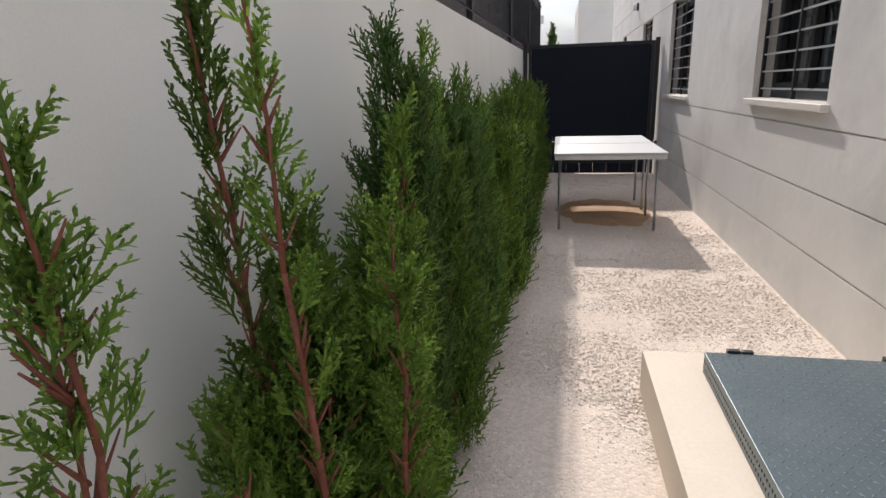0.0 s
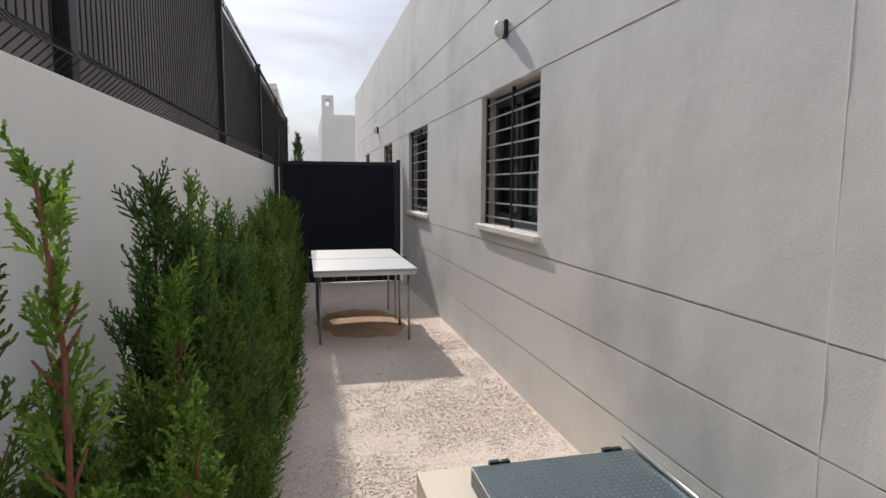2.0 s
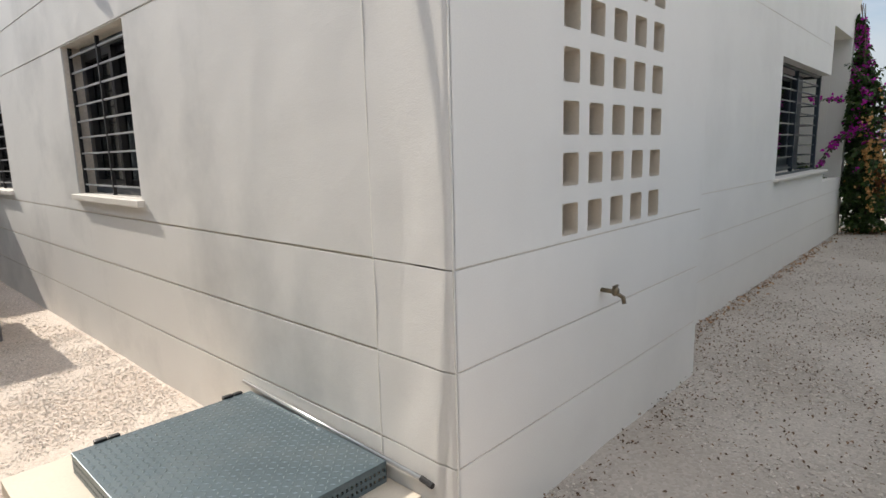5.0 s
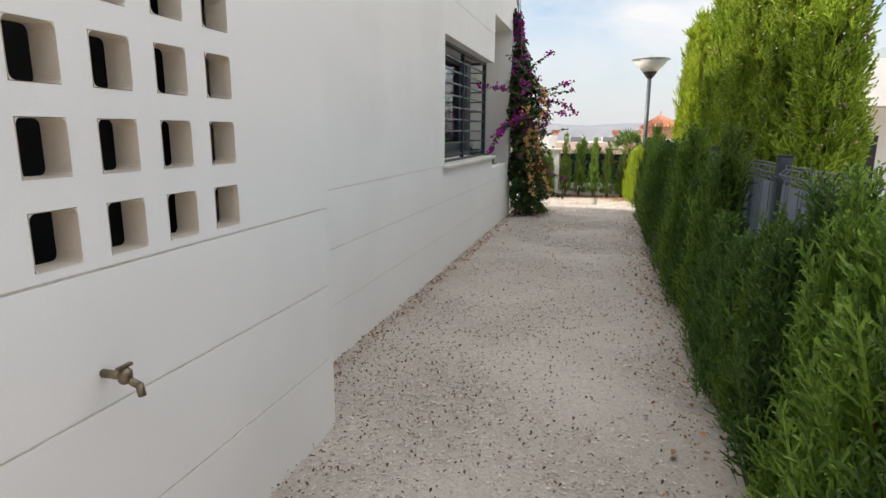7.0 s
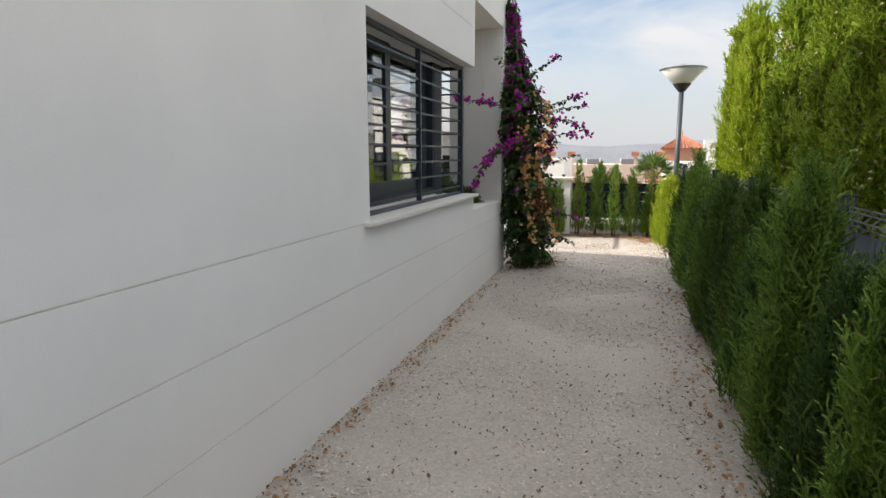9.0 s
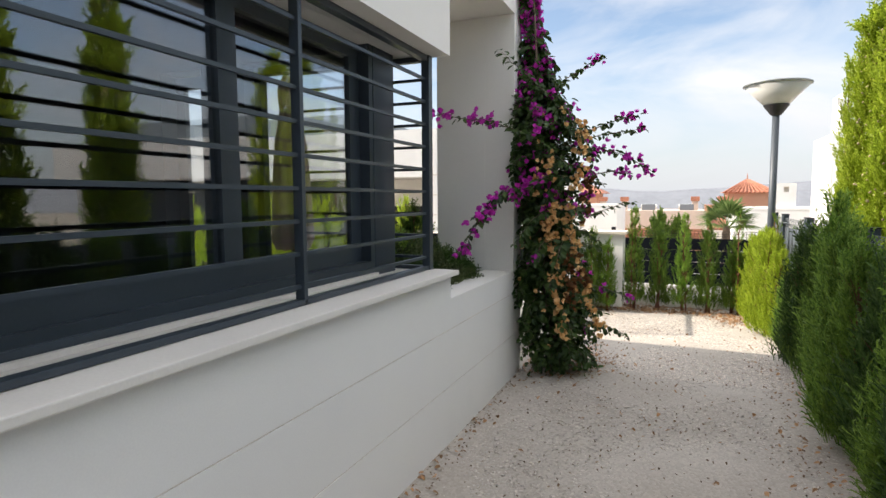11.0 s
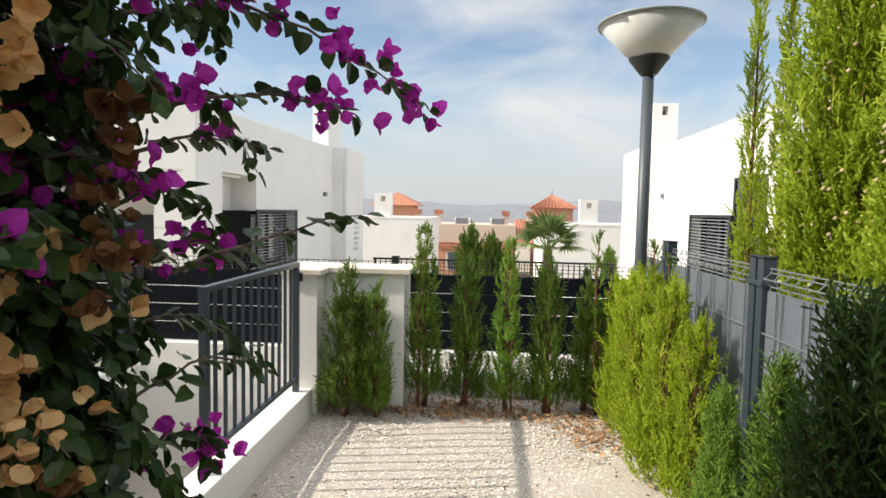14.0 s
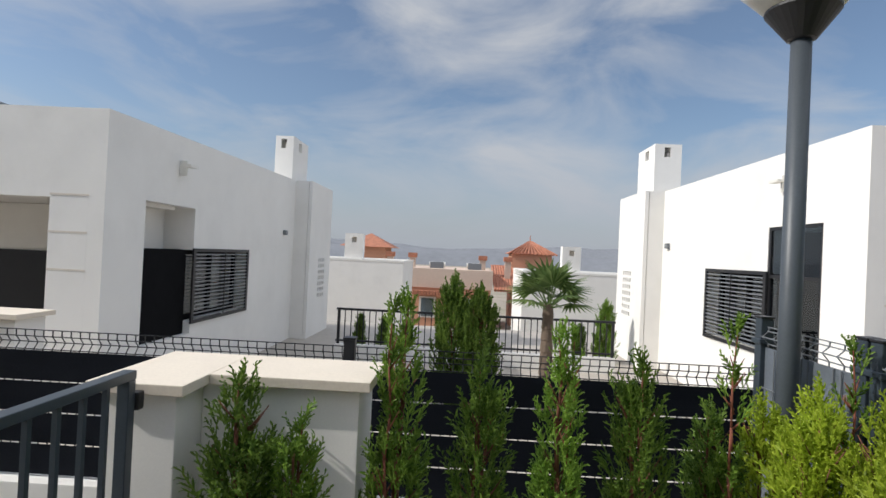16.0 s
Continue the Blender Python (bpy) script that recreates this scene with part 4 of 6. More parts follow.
    if cones:
        m = cones
        z = h * rng.uniform(0.3, 0.9, m)
        a = rng.uniform(0, 6.28, m)
        pr = r * (1 - z / h) ** power + 0.03
        base = np.array([(1, 0, 0), (0, 1, 0), (-1, 0, 0), (0, -1, 0), (0, 0, 1), (0, 0, -1)], float) * 0.016
        C = np.stack([pr * np.cos(a) * 1.02, pr * np.sin(a) * 1.02, z], -1)
        V = (C[:, None] + base[None]).reshape(-1, 3)
        tri = np.array([(0, 1, 4), (1, 2, 4), (2, 3, 4), (3, 0, 4), (1, 0, 5), (2, 1, 5), (3, 2, 5), (0, 3, 5)])
        raw_mesh("cone_scatter", V, (tri[None] + 6 * np.arange(m)[:, None, None]).reshape(-1, 3), CONE, root, smooth=True)["kind"] = "stuff"
    if at is not None:
        root.matrix_basis = at
    return root


# alley shrubs, near ones loose and tall, further ones dense
G1 = "cypress shrubs along the alley wall"
# x, y, height, radius, sprays, spray length, seed, leaders, lean towards the camera side
near = [(-1.97, -0.42, 1.40, 0.06, 85, 0.10, 21, 2, 0.03), (-1.985, 0.10, 1.62, 0.06, 130, 0.088, 22, 1, 0.20), (-1.845, 0.02, 1.60, 0.022, 48, 0.085, 23, 1, 0.22),
        (-1.715, 0.06, 1.21, 0.042, 110, 0.08, 24, 1, 0.07), (-1.90, 0.12, 1.08, 0.11, 420, 0.10, 26, 3, 0.05), (-1.96, 0.20, 1.18, 0.10, 380, 0.10, 43, 2, 0.06), (-1.82, 0.26, 0.98, 0.11, 440, 0.10, 42, 3, 0.04), (-1.96, 0.0, 0.92, 0.12, 460, 0.10, 45, 3, 0.02), (-1.88, 0.42, 1.10, 0.12, 480, 0.10, 46, 3, 0.02), (-1.86, -0.30, 1.0, 0.03, 45, 0.08, 27, 1, 0.03), (-1.93, -0.58, 1.06, 0.04, 50, 0.08, 28, 1, 0.02)]
for x, y, h, r, n, sp, sd, ld, ln in near:
    conifer("cypress_shrub", "loose dark green cypress shrub with red-brown stems", sd, h, r, n, CYP_FRESH if sd in (23, 24, 27, 28) else CYP_MID, REDBARK, lean=ln, spray=sp, open_top=0.1, skew=0.85, group=G1, width=0.003, thick=0.4, twigs=9, stubs=4, flare=0.75, at=pose(x, y, 0, 0, 0, -90), leaders=ld, power=0.55)
for x, y, h, r, n, sd in ((-1.95, 0.80, 1.57, 0.15, 900, 25), (-1.93, 1.20, 1.55, 0.075, 330, 29), (-1.87, 0.62, 1.32, 0.06, 200, 30), (-1.82, 1.02, 1.15, 0.13, 560, 40)):
    conifer("cypress_shrub", "dense dark green cypress shrub with red-brown stems", sd, h, r, n, CYP_DARK if sd == 25 else CYP_MID, REDBARK, spray=0.125, open_top=0.3, group=G1, at=pose(x, y, 0, 0, 0, sd * 40), power=0.62, flare=0.45, width=0.0032, twigs=9, stubs=3, thick=0.6, leaders=3)
for x, y, h, sd in ((-1.95, 1.65, 1.40, 31), (-1.92, 2.05, 1.42, 32), (-1.88, 2.7, 1.26, 33), (-1.88, 3.2, 1.24, 34), (-1.86, 3.8, 1.34, 35), (-1.84, 4.4, 1.38, 36), (-1.86, 5.0, 1.46, 37), (-1.82, 5.6, 1.42, 44), (-1.80, 6.3, 1.38, 38), (-1.78, 7.0, 1.32, 39)):
    conifer("cypress_shrub", "dense dark green cypress shrub by the wall", sd, h, 0.22, 1300 if sd < 34 else 950, CYP_DARK if sd % 3 == 1 else CYP_MID, spray=0.16, group=G1, at=pose(x, y, 0, 0, 0, sd * 50), open_top=0.4, power=0.45, flare=0.36, width=0.004, leaders=4)

# hedge beside the path: three shrubs copied along the fence
G2 = "hedge shrubs along the path"
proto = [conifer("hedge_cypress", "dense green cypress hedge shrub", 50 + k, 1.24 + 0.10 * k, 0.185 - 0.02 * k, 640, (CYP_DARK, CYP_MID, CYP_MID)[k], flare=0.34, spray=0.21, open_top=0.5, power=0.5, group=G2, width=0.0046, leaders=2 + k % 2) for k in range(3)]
rr = random.Random(5)
xs = [1.0 + 0.42 * i for i in range(26)]
for i, x in enumerate(xs):
    m = pose(x + rr.uniform(-0.05, 0.05), -1.95 + rr.uniform(-0.05, 0.05), 0, 0, 0, rr.uniform(0, 360)) @ Matrix.Scale(rr.uniform(0.86, 1.10) * (0.60 if x > 10.9 else 0.95 if x > 9.3 else 0.74 if 2.4 < x < 3.9 else 1.0), 4)
    if i < 3:
        proto[i].matrix_basis = m
    else:
        c = copy_thing(proto[rr.randrange(3)], m)
        c.scale = m.to_scale()
G3 = "bright hedge shrubs at the corner"
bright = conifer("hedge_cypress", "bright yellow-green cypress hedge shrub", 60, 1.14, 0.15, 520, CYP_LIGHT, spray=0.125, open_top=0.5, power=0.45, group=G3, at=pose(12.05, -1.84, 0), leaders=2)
for x, y, s in ((12.28, -1.9, 0.98), (12.48, -1.8, 0.92), (12.68, -1.9, 1.0), (12.88, -1.82, 0.95), (13.05, -1.92, 0.98), (13.22, -1.8, 0.9), (11.85, -1.92, 0.85)):
    c = copy_thing(bright, pose(x, y, 0, 0, 0, x * 700))
    c.scale = (s, s, s)
# end hedge
G4 = "shrubs in a row at the end of the garden"
e1 = conifer("cypress_shrub", "upright green cypress shrub at the garden end", 70, 1.16, 0.115, 430, CYP_FRESH, spray=0.115, open_top=0.55, power=0.5, group=G4, low=0.10)
e2 = conifer("cypress_shrub", "dark green cypress shrub at the garden end", 71, 1.05, 0.125, 480, CYP_MID, spray=0.115, open_top=0.5, power=0.45, group=G4, low=0.10)
e3 = conifer("cypress_shrub", "slender green cypress shrub with bare leader", 72, 1.34, 0.115, 350, CYP_FRESH, spray=0.115, open_top=0.75, power=0.6, group=G4, low=0.10, leaders=1)
e2.matrix_basis = pose(12.86, 0.17, 0) @ Matrix.Scale(1.05, 4)
e1.matrix_basis = pose(12.88, -0.05, 0, 0, 0, 40) @ Matrix.Scale(0.84, 4)
e3.matrix_basis = pose(13.12, -0.37, 0) @ Matrix.Scale(1.03, 4)
for src, x, y, s in ((e1, 13.15, -0.67, 0.98), (e3, 13.12, -0.98, 0.96), (e1, 13.1, -1.29, 1.02), (e2, 13.2, -1.58, 0.95)):
    c = copy_thing(src, pose(x, y, 0, 0, 0, y * 900))
    c.scale = (s, s, s)
bare = conifer("cypress_sapling", "thin bare-tipped cypress sapling among the shrubs", 73, 1.38, 0.05, 70, CYP_FRESH, REDBARK, spray=0.10, open_top=0.8, power=0.5, group=G4, leaders=1, thick=0.4, at=pose(13.05, -0.33, 0))
for x, y, s in ((13.1, -1.02, 0.94), (13.1, -1.63, 0.99), (13.0, -2.0, 0.95), (12.6, -1.98, 0.9)):
    c = copy_thing(bare, pose(x, y, 0, 0, 0, y * 500))
    c.scale = (s, s, s)

# tall cypresses behind the fence
G5 = "tall cypress trees behind the fence"
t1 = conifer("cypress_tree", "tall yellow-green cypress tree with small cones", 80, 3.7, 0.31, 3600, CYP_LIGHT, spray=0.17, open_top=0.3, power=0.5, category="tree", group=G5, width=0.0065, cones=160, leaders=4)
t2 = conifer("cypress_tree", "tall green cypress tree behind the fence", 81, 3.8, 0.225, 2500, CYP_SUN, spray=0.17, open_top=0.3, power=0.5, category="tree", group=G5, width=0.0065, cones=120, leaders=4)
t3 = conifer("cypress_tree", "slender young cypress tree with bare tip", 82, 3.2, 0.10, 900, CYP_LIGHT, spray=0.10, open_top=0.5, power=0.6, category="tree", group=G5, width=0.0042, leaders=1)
t1.matrix_basis = pose(12.15, -2.8, 0)
t2.matrix_basis = pose(8.8, -2.65, 0)
t3.matrix_basis = pose(13.3, -2.75, 0)
for src, x, y, s in ((t3, 12.85, -2.75, 0.97), (t1, 11.5, -2.8, 0.97), (t2, 7.75, -2.7, 1.0), (t2, 6.75, -2.65, 0.96), (t2, 5.7, -2.72, 1.03), (t2, 4.7, -2.7, 0.98)):
    c = copy_thing(src, pose(x, y, 0, 0, 0, x * 77))
    c.scale = (s, s, s)

# ---- fences round the plot ----
for x, ln, gap in ((11.61, 12.33, 2.055), (13.02, 1.33, 1.33), (13.85, 0.75, 0.75)):
    mesh_fence("mesh_fence", "anthracite mesh fence with grey sheet beside the hedge", pose(x, -2.12, 0, 0, 0, 90), ln, 0.05, 1.26, gap, GREYSCREEN, dense_screen=False, side=1, post=0.031, wire=0.08, wr=0.0026, group="fence panels beside the path")
tagged(part("wall_low", boxm((13.85, -2.4, -1.0), (14.05, 12.0, 0.24), 0.005), WHITE), "low white rendered boundary wall", "wall", kind="structure")
mesh_fence("mesh_fence", "black screened mesh fence on the low white wall", pose(13.95, -2.4, 0), 14.4, 0.24, 1.03, 2.4, SCREEN, dense_screen=False, strips=4)
tagged(part("wall_strip", boxm((13.45, -2.0, 0.0), (13.60, 0.15, 0.16), 0.005), WHITE), "low white kerb behind the shrubs", "kerb", kind="structure")


def pillar_wall():
    w = thing("garden_pillar", "white rendered L-shaped pillar wall with stone cap", "pillar", kind="structure")
    part("wall", boxm((12.84, 0.38, 0.0), (13.36, 0.64, 1.02), 0.004), WHITE, w)
    part("wall", boxm((13.04, -0.22, 0.0), (13.36, 0.379, 1.02), 0.004), WHITE, w)
    part("cap", boxm((12.80, 0.34, 1.021), (13.41, 0.68, 1.06), 0.004), STONE, w, "cream stone cap")
    part("cap", boxm((13.0, -0.265, 1.021), (13.41, 0.3395, 1.06), 0.004), STONE, w, "cream stone cap")
    part("plinth", boxm((10.4, 0.41, -0.02), (12.839, 0.58, 0.20), 0.005), WHITE, w)
    p2 = thing("garden_pillar", "white rendered gate pillar with stone cap", "pillar", (0, 0, 0), kind="structure")
    part("wall", boxm((16.2, 3.65, -1.0), (16.6, 4.5, 0.74), 0.004), WHITE, p2)
    part("cap", boxm((16.14, 3.59, 0.741), (16.66, 4.56, 0.79), 0.004), STONE, p2, "cream stone cap")


pillar_wall()


def railing():
    r = thing("railing", "anthracite steel railing with upright bars", "railing", (0, 0.50, 0))
    x0, x1 = 11.45, 12.74
    part("top_rail", boxm((x0 - 0.02, -0.022, 1.085), (x1 + 0.02, 0.022, 1.115), 0.003), ANTHRA, r)
    part("bottom_rail", boxm((x0 + 0.021, -0.015, 0.28), (x1 - 0.021, 0.015, 0.305), 0.003), ANTHRA, r)
    for x in (x0, x1):
        part("post", boxm((x - 0.02, -0.02, 0.2), (x + 0.02, 0.02, 1.084), 0.003), ANTHRA, r)
    for i in range(1, 12):
        x = x0 + (x1 - x0) * i / 12
        part("bar", boxm((x - 0.008, -0.008, 0.306), (x + 0.008, 0.008, 1.084)), ANTHRA, r)
    part("bracket", boxm((x1 + 0.021, -0.03, 0.98), (x1 + 0.058, 0.03, 1.04), 0.004), BLACKM, r)


railing()


def street_lamp():
    s = thing("street_lamp", "grey street lamp with conical frosted shade", "street lamp", (13.45, -2.02, 0))
    part("pole", rodm((0, 0, 0), (0, 0, 2.56), 0.048, 0.042, 20), material("grey_lamp_paint", (0.065, 0.077, 0.09), 0.45, vary=0.1), s, smooth=True)
    part("collar", lathe([(0.046, 2.555), (0.06, 2.56), (0.15, 2.68), (0.15, 2.69)], 28), BLACKM, s, "black conical collar")
    part("shade", lathe([(0.147, 2.6905), (0.375, 2.93), (0.365, 2.935), (0.14, 2.70)], 36), LAMPGLASS, s, "frosted conical shade", smooth=True)
    part("lamp_tube", rodm((0, 0, 2.70), (0, 0, 2.86), 0.045, 0.03, 14), LAMPW, s, smooth=True)
    part("lid", lathe([(0.39, 2.931), (0.395, 2.945), (0.36, 2.96), (0.10, 3.0), (0.05, 3.02)], 36), material("lamp_lid", (0.25, 0.27, 0.27), 0.45, vary=0.08), s, "grey shallow lid", smooth=True)


street_lamp()


# ---- bougainvillea ----
def leaf_cloud(rng, P, N, size, wide=0.62, T=None):
    """Folded heart-shaped leaves with drawn-out tips, four faces each, at points P facing N and pointing along T."""
    n = len(P)
    N = N / (np.linalg.norm(N, axis=1, keepdims=True) + 1e-9)
    t = np.cross(N, rng.normal(0, 1, (n, 3))) if T is None else T
    t = t / (np.linalg.norm(t, axis=1, keepdims=True) + 1e-9)
    if T is None:
        t[:, 2] -= 0.35
        t /= np.linalg.norm(t, axis=1, keepdims=True) + 1e-9
    b = np.cross(N, t)
    b /= np.linalg.norm(b, axis=1, keepdims=True) + 1e-9
    S = size[:, None]
    up = np.cross(t, b) * S
    curl = rng.uniform(-0.10, 0.16, (n, 1))
    mid = [P, P + t * S * 0.5 - up * curl * 0.5, P + t * S - up * curl * 2.0]
    V = [mid[0], mid[1], mid[2]]
    for sg in (1, -1):
        for f, w, c in ((0.14, 0.42, 0.10), (0.45, 0.52, 0.13), (0.80, 0.32, 0.05)):
            V.append(P + t * S * f + sg * b * S * wide * w + up * (c - curl * f))
    V = np.stack(V, 1).reshape(-1, 3)
    i = 9 * np.arange(n)
    F = [np.stack([i, i + 1, i + q + 1, i + q], 1) for q in (3, 6)] + [np.stack([i + 1, i + 2, i + q + 2, i + q + 1], 1) for q in (3, 6)]
    return V, np.concatenate(F)


def lanterns(rng, C, size, wide=0.95):
    """Three papery bracts round each flower."""
    n = len(C)
    ax = rng.normal(0, 1, (n, 3)) + (-0.3, -0.4, -0.2)
    ax /= np.linalg.norm(ax, axis=1, keepdims=True)
    s = np.cross(ax, rng.normal(0, 1, (n, 3)))
    s /= np.linalg.norm(s, axis=1, keepdims=True)
    q = np.cross(ax, s)
    P, N, T, S = [], [], [], []
    for k in range(3):
        out = s * math.cos(k * 2.094) + q * math.sin(k * 2.094)
        P.append(C + out * size[:, None] * 0.06)
        T.append(ax * 0.75 + out * rng.uniform(0.3, 0.75, (n, 1)))
        N.append(ax * 0.7 - out * 0.75)
        S.append(size * rng.uniform(0.85, 1.15, n))
    return leaf_cloud(rng, np.concatenate(P), np.concatenate(N), np.concatenate(S), wide, np.concatenate(T))


def bougainvillea():
    rng = np.random.default_rng(90)
    root = thing("bougainvillea", "climbing bougainvillea with magenta and dried tan bracts", "climbing plant", (9.96, 0.02, 0))
    bm = bmesh.new()

    def axis(z):
        return np.array([-0.07 * z - 0.02 * math.sin(z * 2.1), 0.02 + 0.085 * z + 0.03 * math.sin(z * 1.7), z])

    def half(z):
        return 0.35 + 0.05 * math.sin(z * 4.0) - 0.29 * max(0, min(1, (z - 2.0) / 0.9)) if z > 0.35 else 0.29 + 0.17 * z

    for k in range(5):
        off = Vector((rng.uniform(-0.10, 0.08), rng.uniform(-0.07, 0.05), 0))
        prev = Vector(axis(0)) + off
        for s in range(14):
            z = 0.25 * (s + 1)
            off = off * 0.97 + Vector((rng.normal(0, 0.014), rng.normal(0, 0.014), 0))
            p = Vector(axis(z)) + off
            add_rod(bm, prev, p, 0.017 - s * 0.0009, 0.017 - (s + 1) * 0.0009, 6)
            prev = p
    # long side shoots: start, middle, end, share of bracts
    shoots = [((-0.35, 0.02, 1.90), (-0.85, 0.22, 2.10), (-1.40, 0.60, 2.08), 0.22), ((-0.25, 0.05, 1.70), (-0.80, 0.24, 1.62), (-1.12, 0.42, 1.38), 1.0),
              ((-0.85, 0.24, 1.60), (-1.08, 0.40, 1.40), (-1.22, 0.50, 1.12), 1.0), ((-0.25, 0.02, 1.75), (-0.50, 0.14, 1.60), (-0.75, 0.24, 1.52), 0.9),
              ((-0.20, 0.0, 1.25), (-0.45, 0.06, 1.25), (-0.66, 0.1, 1.02), 0.05), ((-0.25, 0.0, 1.45), (-0.55, 0.1, 1.45), (-0.82, 0.2, 1.18), 0.15),
              ((-0.15, 0.0, 2.25), (-0.50, 0.15, 2.45), (-0.95, 0.30, 2.58), 0.25), ((-0.15, 0.0, 2.05), (-0.40, 0.1, 2.15), (-0.60, 0.14, 2.25), 0.7),
              ((-0.15, -0.05, 0.95), (-0.40, -0.02, 1.0), (-0.56, 0.0, 0.80), 0.0), ((-0.2, 0.0, 1.6), (-0.48, 0.05, 1.75), (-0.68, 0.08, 1.62), 0.35),
              ((-0.2, -0.05, 1.1), (-0.5, -0.1, 1.25), (-0.72, -0.08, 1.0), 0.0), ((-0.2, 0.1, 1.85), (-0.5, 0.2, 1.95), (-0.72, 0.25, 1.75), 0.3), ((-0.15, -0.1, 0.7), (-0.4, -0.12, 0.75), (-0.52, -0.1, 0.5), 0.0), ((-0.2, 0.05, 2.0), (-0.45, 0.05, 2.2), (-0.7, 0.05, 2.05), 0.5), ((-0.2, -0.1, 1.4), (-0.45, -0.2, 1.5), (-0.62, -0.22, 1.28), 0.1),
              ((0.05, -0.15, 1.95), (0.25, -0.45, 1.95), (0.38, -0.70, 1.74), 0.95), ((0.08, -0.1, 2.05), (0.28, -0.38, 2.22), (0.45, -0.58, 2.25), 0.45),
              ((0.10, -0.12, 2.02), (0.28, -0.42, 2.10), (0.40, -0.62, 2.12), 0.15), ((0.0, 0.1, 2.45), (0.18, -0.12, 2.66), (0.30, -0.28, 2.76), 0.1),
              ((0.05, -0.2, 1.70), (0.18, -0.40, 1.78), (0.26, -0.52, 1.72), 0.7), ((0.05, -0.2, 1.35), (0.2, -0.4, 1.46), (0.3, -0.55, 1.48), 0.05),
              ((0.1, -0.2, 0.75), (0.2, -0.42, 0.72), (0.28, -0.55, 0.62), 0.15), ((0.0, -0.22, 0.45), (0.12, -0.42, 0.40), (0.16, -0.55, 0.30), 0.1)]
    for k, z in enumerate((0.3, 0.5, 0.7, 0.9, 1.05, 1.2, 1.35, 1.5, 1.6, 1.75, 1.9, 2.05)):
        e = (0.38 + 0.06 * math.sin(k * 2.1), -0.20 - 0.10 * math.sin(k * 1.7), z - 0.06 + 0.1 * math.sin(k * 3.3))
        shoots.append(((0.10, -0.06, z), (0.28, -0.14, z + 0.1), e, 0.45 if k % 3 == 0 else 0.0))
    # short arching shoots that fill the body
    for k in range(400):
        z = 0.08 + 3.2 * (k + rng.uniform(0, 1)) / 400
        a = rng.uniform(0, 2 * math.pi)
        c, r = axis(z), half(z) * rng.uniform(0.65, 1.25)
        d = np.array([math.cos(a), math.sin(a), 0])
        o, m, e = c + d * 0.05, c + d * r * 0.7 + (0, 0, 0.10), c + d * r + (0, 0, rng.uniform(-0.16, 0.04))
        for q in (o, m, e):
            q[1] = min(q[1], 0.315)
        wet = 0.5 if z > 2.2 and rng.uniform() < 0.5 else 0.45 if z > 1.3 and rng.uniform() < 0.2 else 0.0
        shoots.append((tuple(o), tuple(m), tuple(e), wet))
    LP, LN, LT, LS, BC, BS = [], [], [], [], [], []
    for p0, p1, p2, br in shoots:
        p0, p1, p2 = Vector(p0), Vector(p1), Vector(p2)
        prev = p0
        long_shoot = (p2 - p0).length > 0.42
        m = int(((p1 - p0).length + (p2 - p1).length) / 0.036) + 2
        for s in range(1, m + 1):
            f = s / m
            q = p0 * (1 - f) ** 2 + p1 * 2 * f * (1 - f) + p2 * f * f + Vector(rng.normal(0, 0.005, 3))
            along = np.array(p1 * (1 - f) * 2 - p0 * (1 - f) * 2 + (p2 - p1) * 2 * f)
            along /= np.linalg.norm(along) + 1e-9
            if s % 2 == 0:
                add_rod(bm, prev, q, 0.004 * (1 - f) + 0.0018, 0.004 * (1 - f) + 0.0015, 4)
                prev = q
            if f > 0.2 or long_shoot:
                for sg in (1, -1):
                    side = np.cross(along, (0, 0, 1.0)) * sg + rng.normal(0, 0.3, 3)
                    LP.append(np.array(q) + side * 0.012)
                    LT.append(side + along * 0.5 + (0, 0, -rng.uniform(0.1, 0.9)))
                    LN.append(np.array((0, 0, 1.0)) + along * 0.5 + rng.normal(0, 0.35, 3))
                    LS.append(rng.uniform(0.048, 0.084) * (1 - 0.3 * f))
            if br and rng.uniform() < br * (0.2 + 0.6 * f):
                for _ in range(rng.integers(2, 6)):
                    BC.append(np.array(q) + rng.normal(0, 0.026, 3) + (0, 0, 0.01))
                    BS.append(rng.uniform(0.030, 0.043))
    part("stem", bm, GREYBARK, root, smooth=True)["kind"] = "stuff"
    # inner leaves, in clumps, close round the stems
    CP, CN = [], []
    for k in range(400):
        z = rng.uniform(0.05, 2.9)
        a, f = rng.uniform(0, 2 * math.pi), math.sqrt(rng.uniform(0.05, 1))
        c = axis(z) + np.array([math.cos(a), math.sin(a) * 0.9, 0]) * half(z) * 1.02 * f
        for _ in range(11):
            p = c + rng.normal(0, 0.045, 3)
            CP.append((p[0], min(p[1], 0.31), max(p[2], 0.03)))
            CN.append((math.cos(a), math.sin(a), 0.8) + rng.normal(0, 0.45, 3))
    V1, F1 = leaf_cloud(rng, np.array(CP), np.array(CN), rng.uniform(0.042, 0.075, len(CP)))
    V2, F2 = leaf_cloud(rng, np.array(LP), np.array(LN), np.array(LS), 0.66, np.array(LT))
    raw_mesh("leaves", np.concatenate([V1, V2]), np.concatenate([F1, F2 + len(V1)]), LEAF, root)["kind"] = "stuff"
    V, F = lanterns(rng, np.array(BC), np.array(BS))
    raw_mesh("bract_cover", V, F, BRACT, root, "magenta papery bracts")["kind"] = "stuff"
    # dried flowers hanging in strings down the front
    DC, DS, OC, OS = [], [], [], []
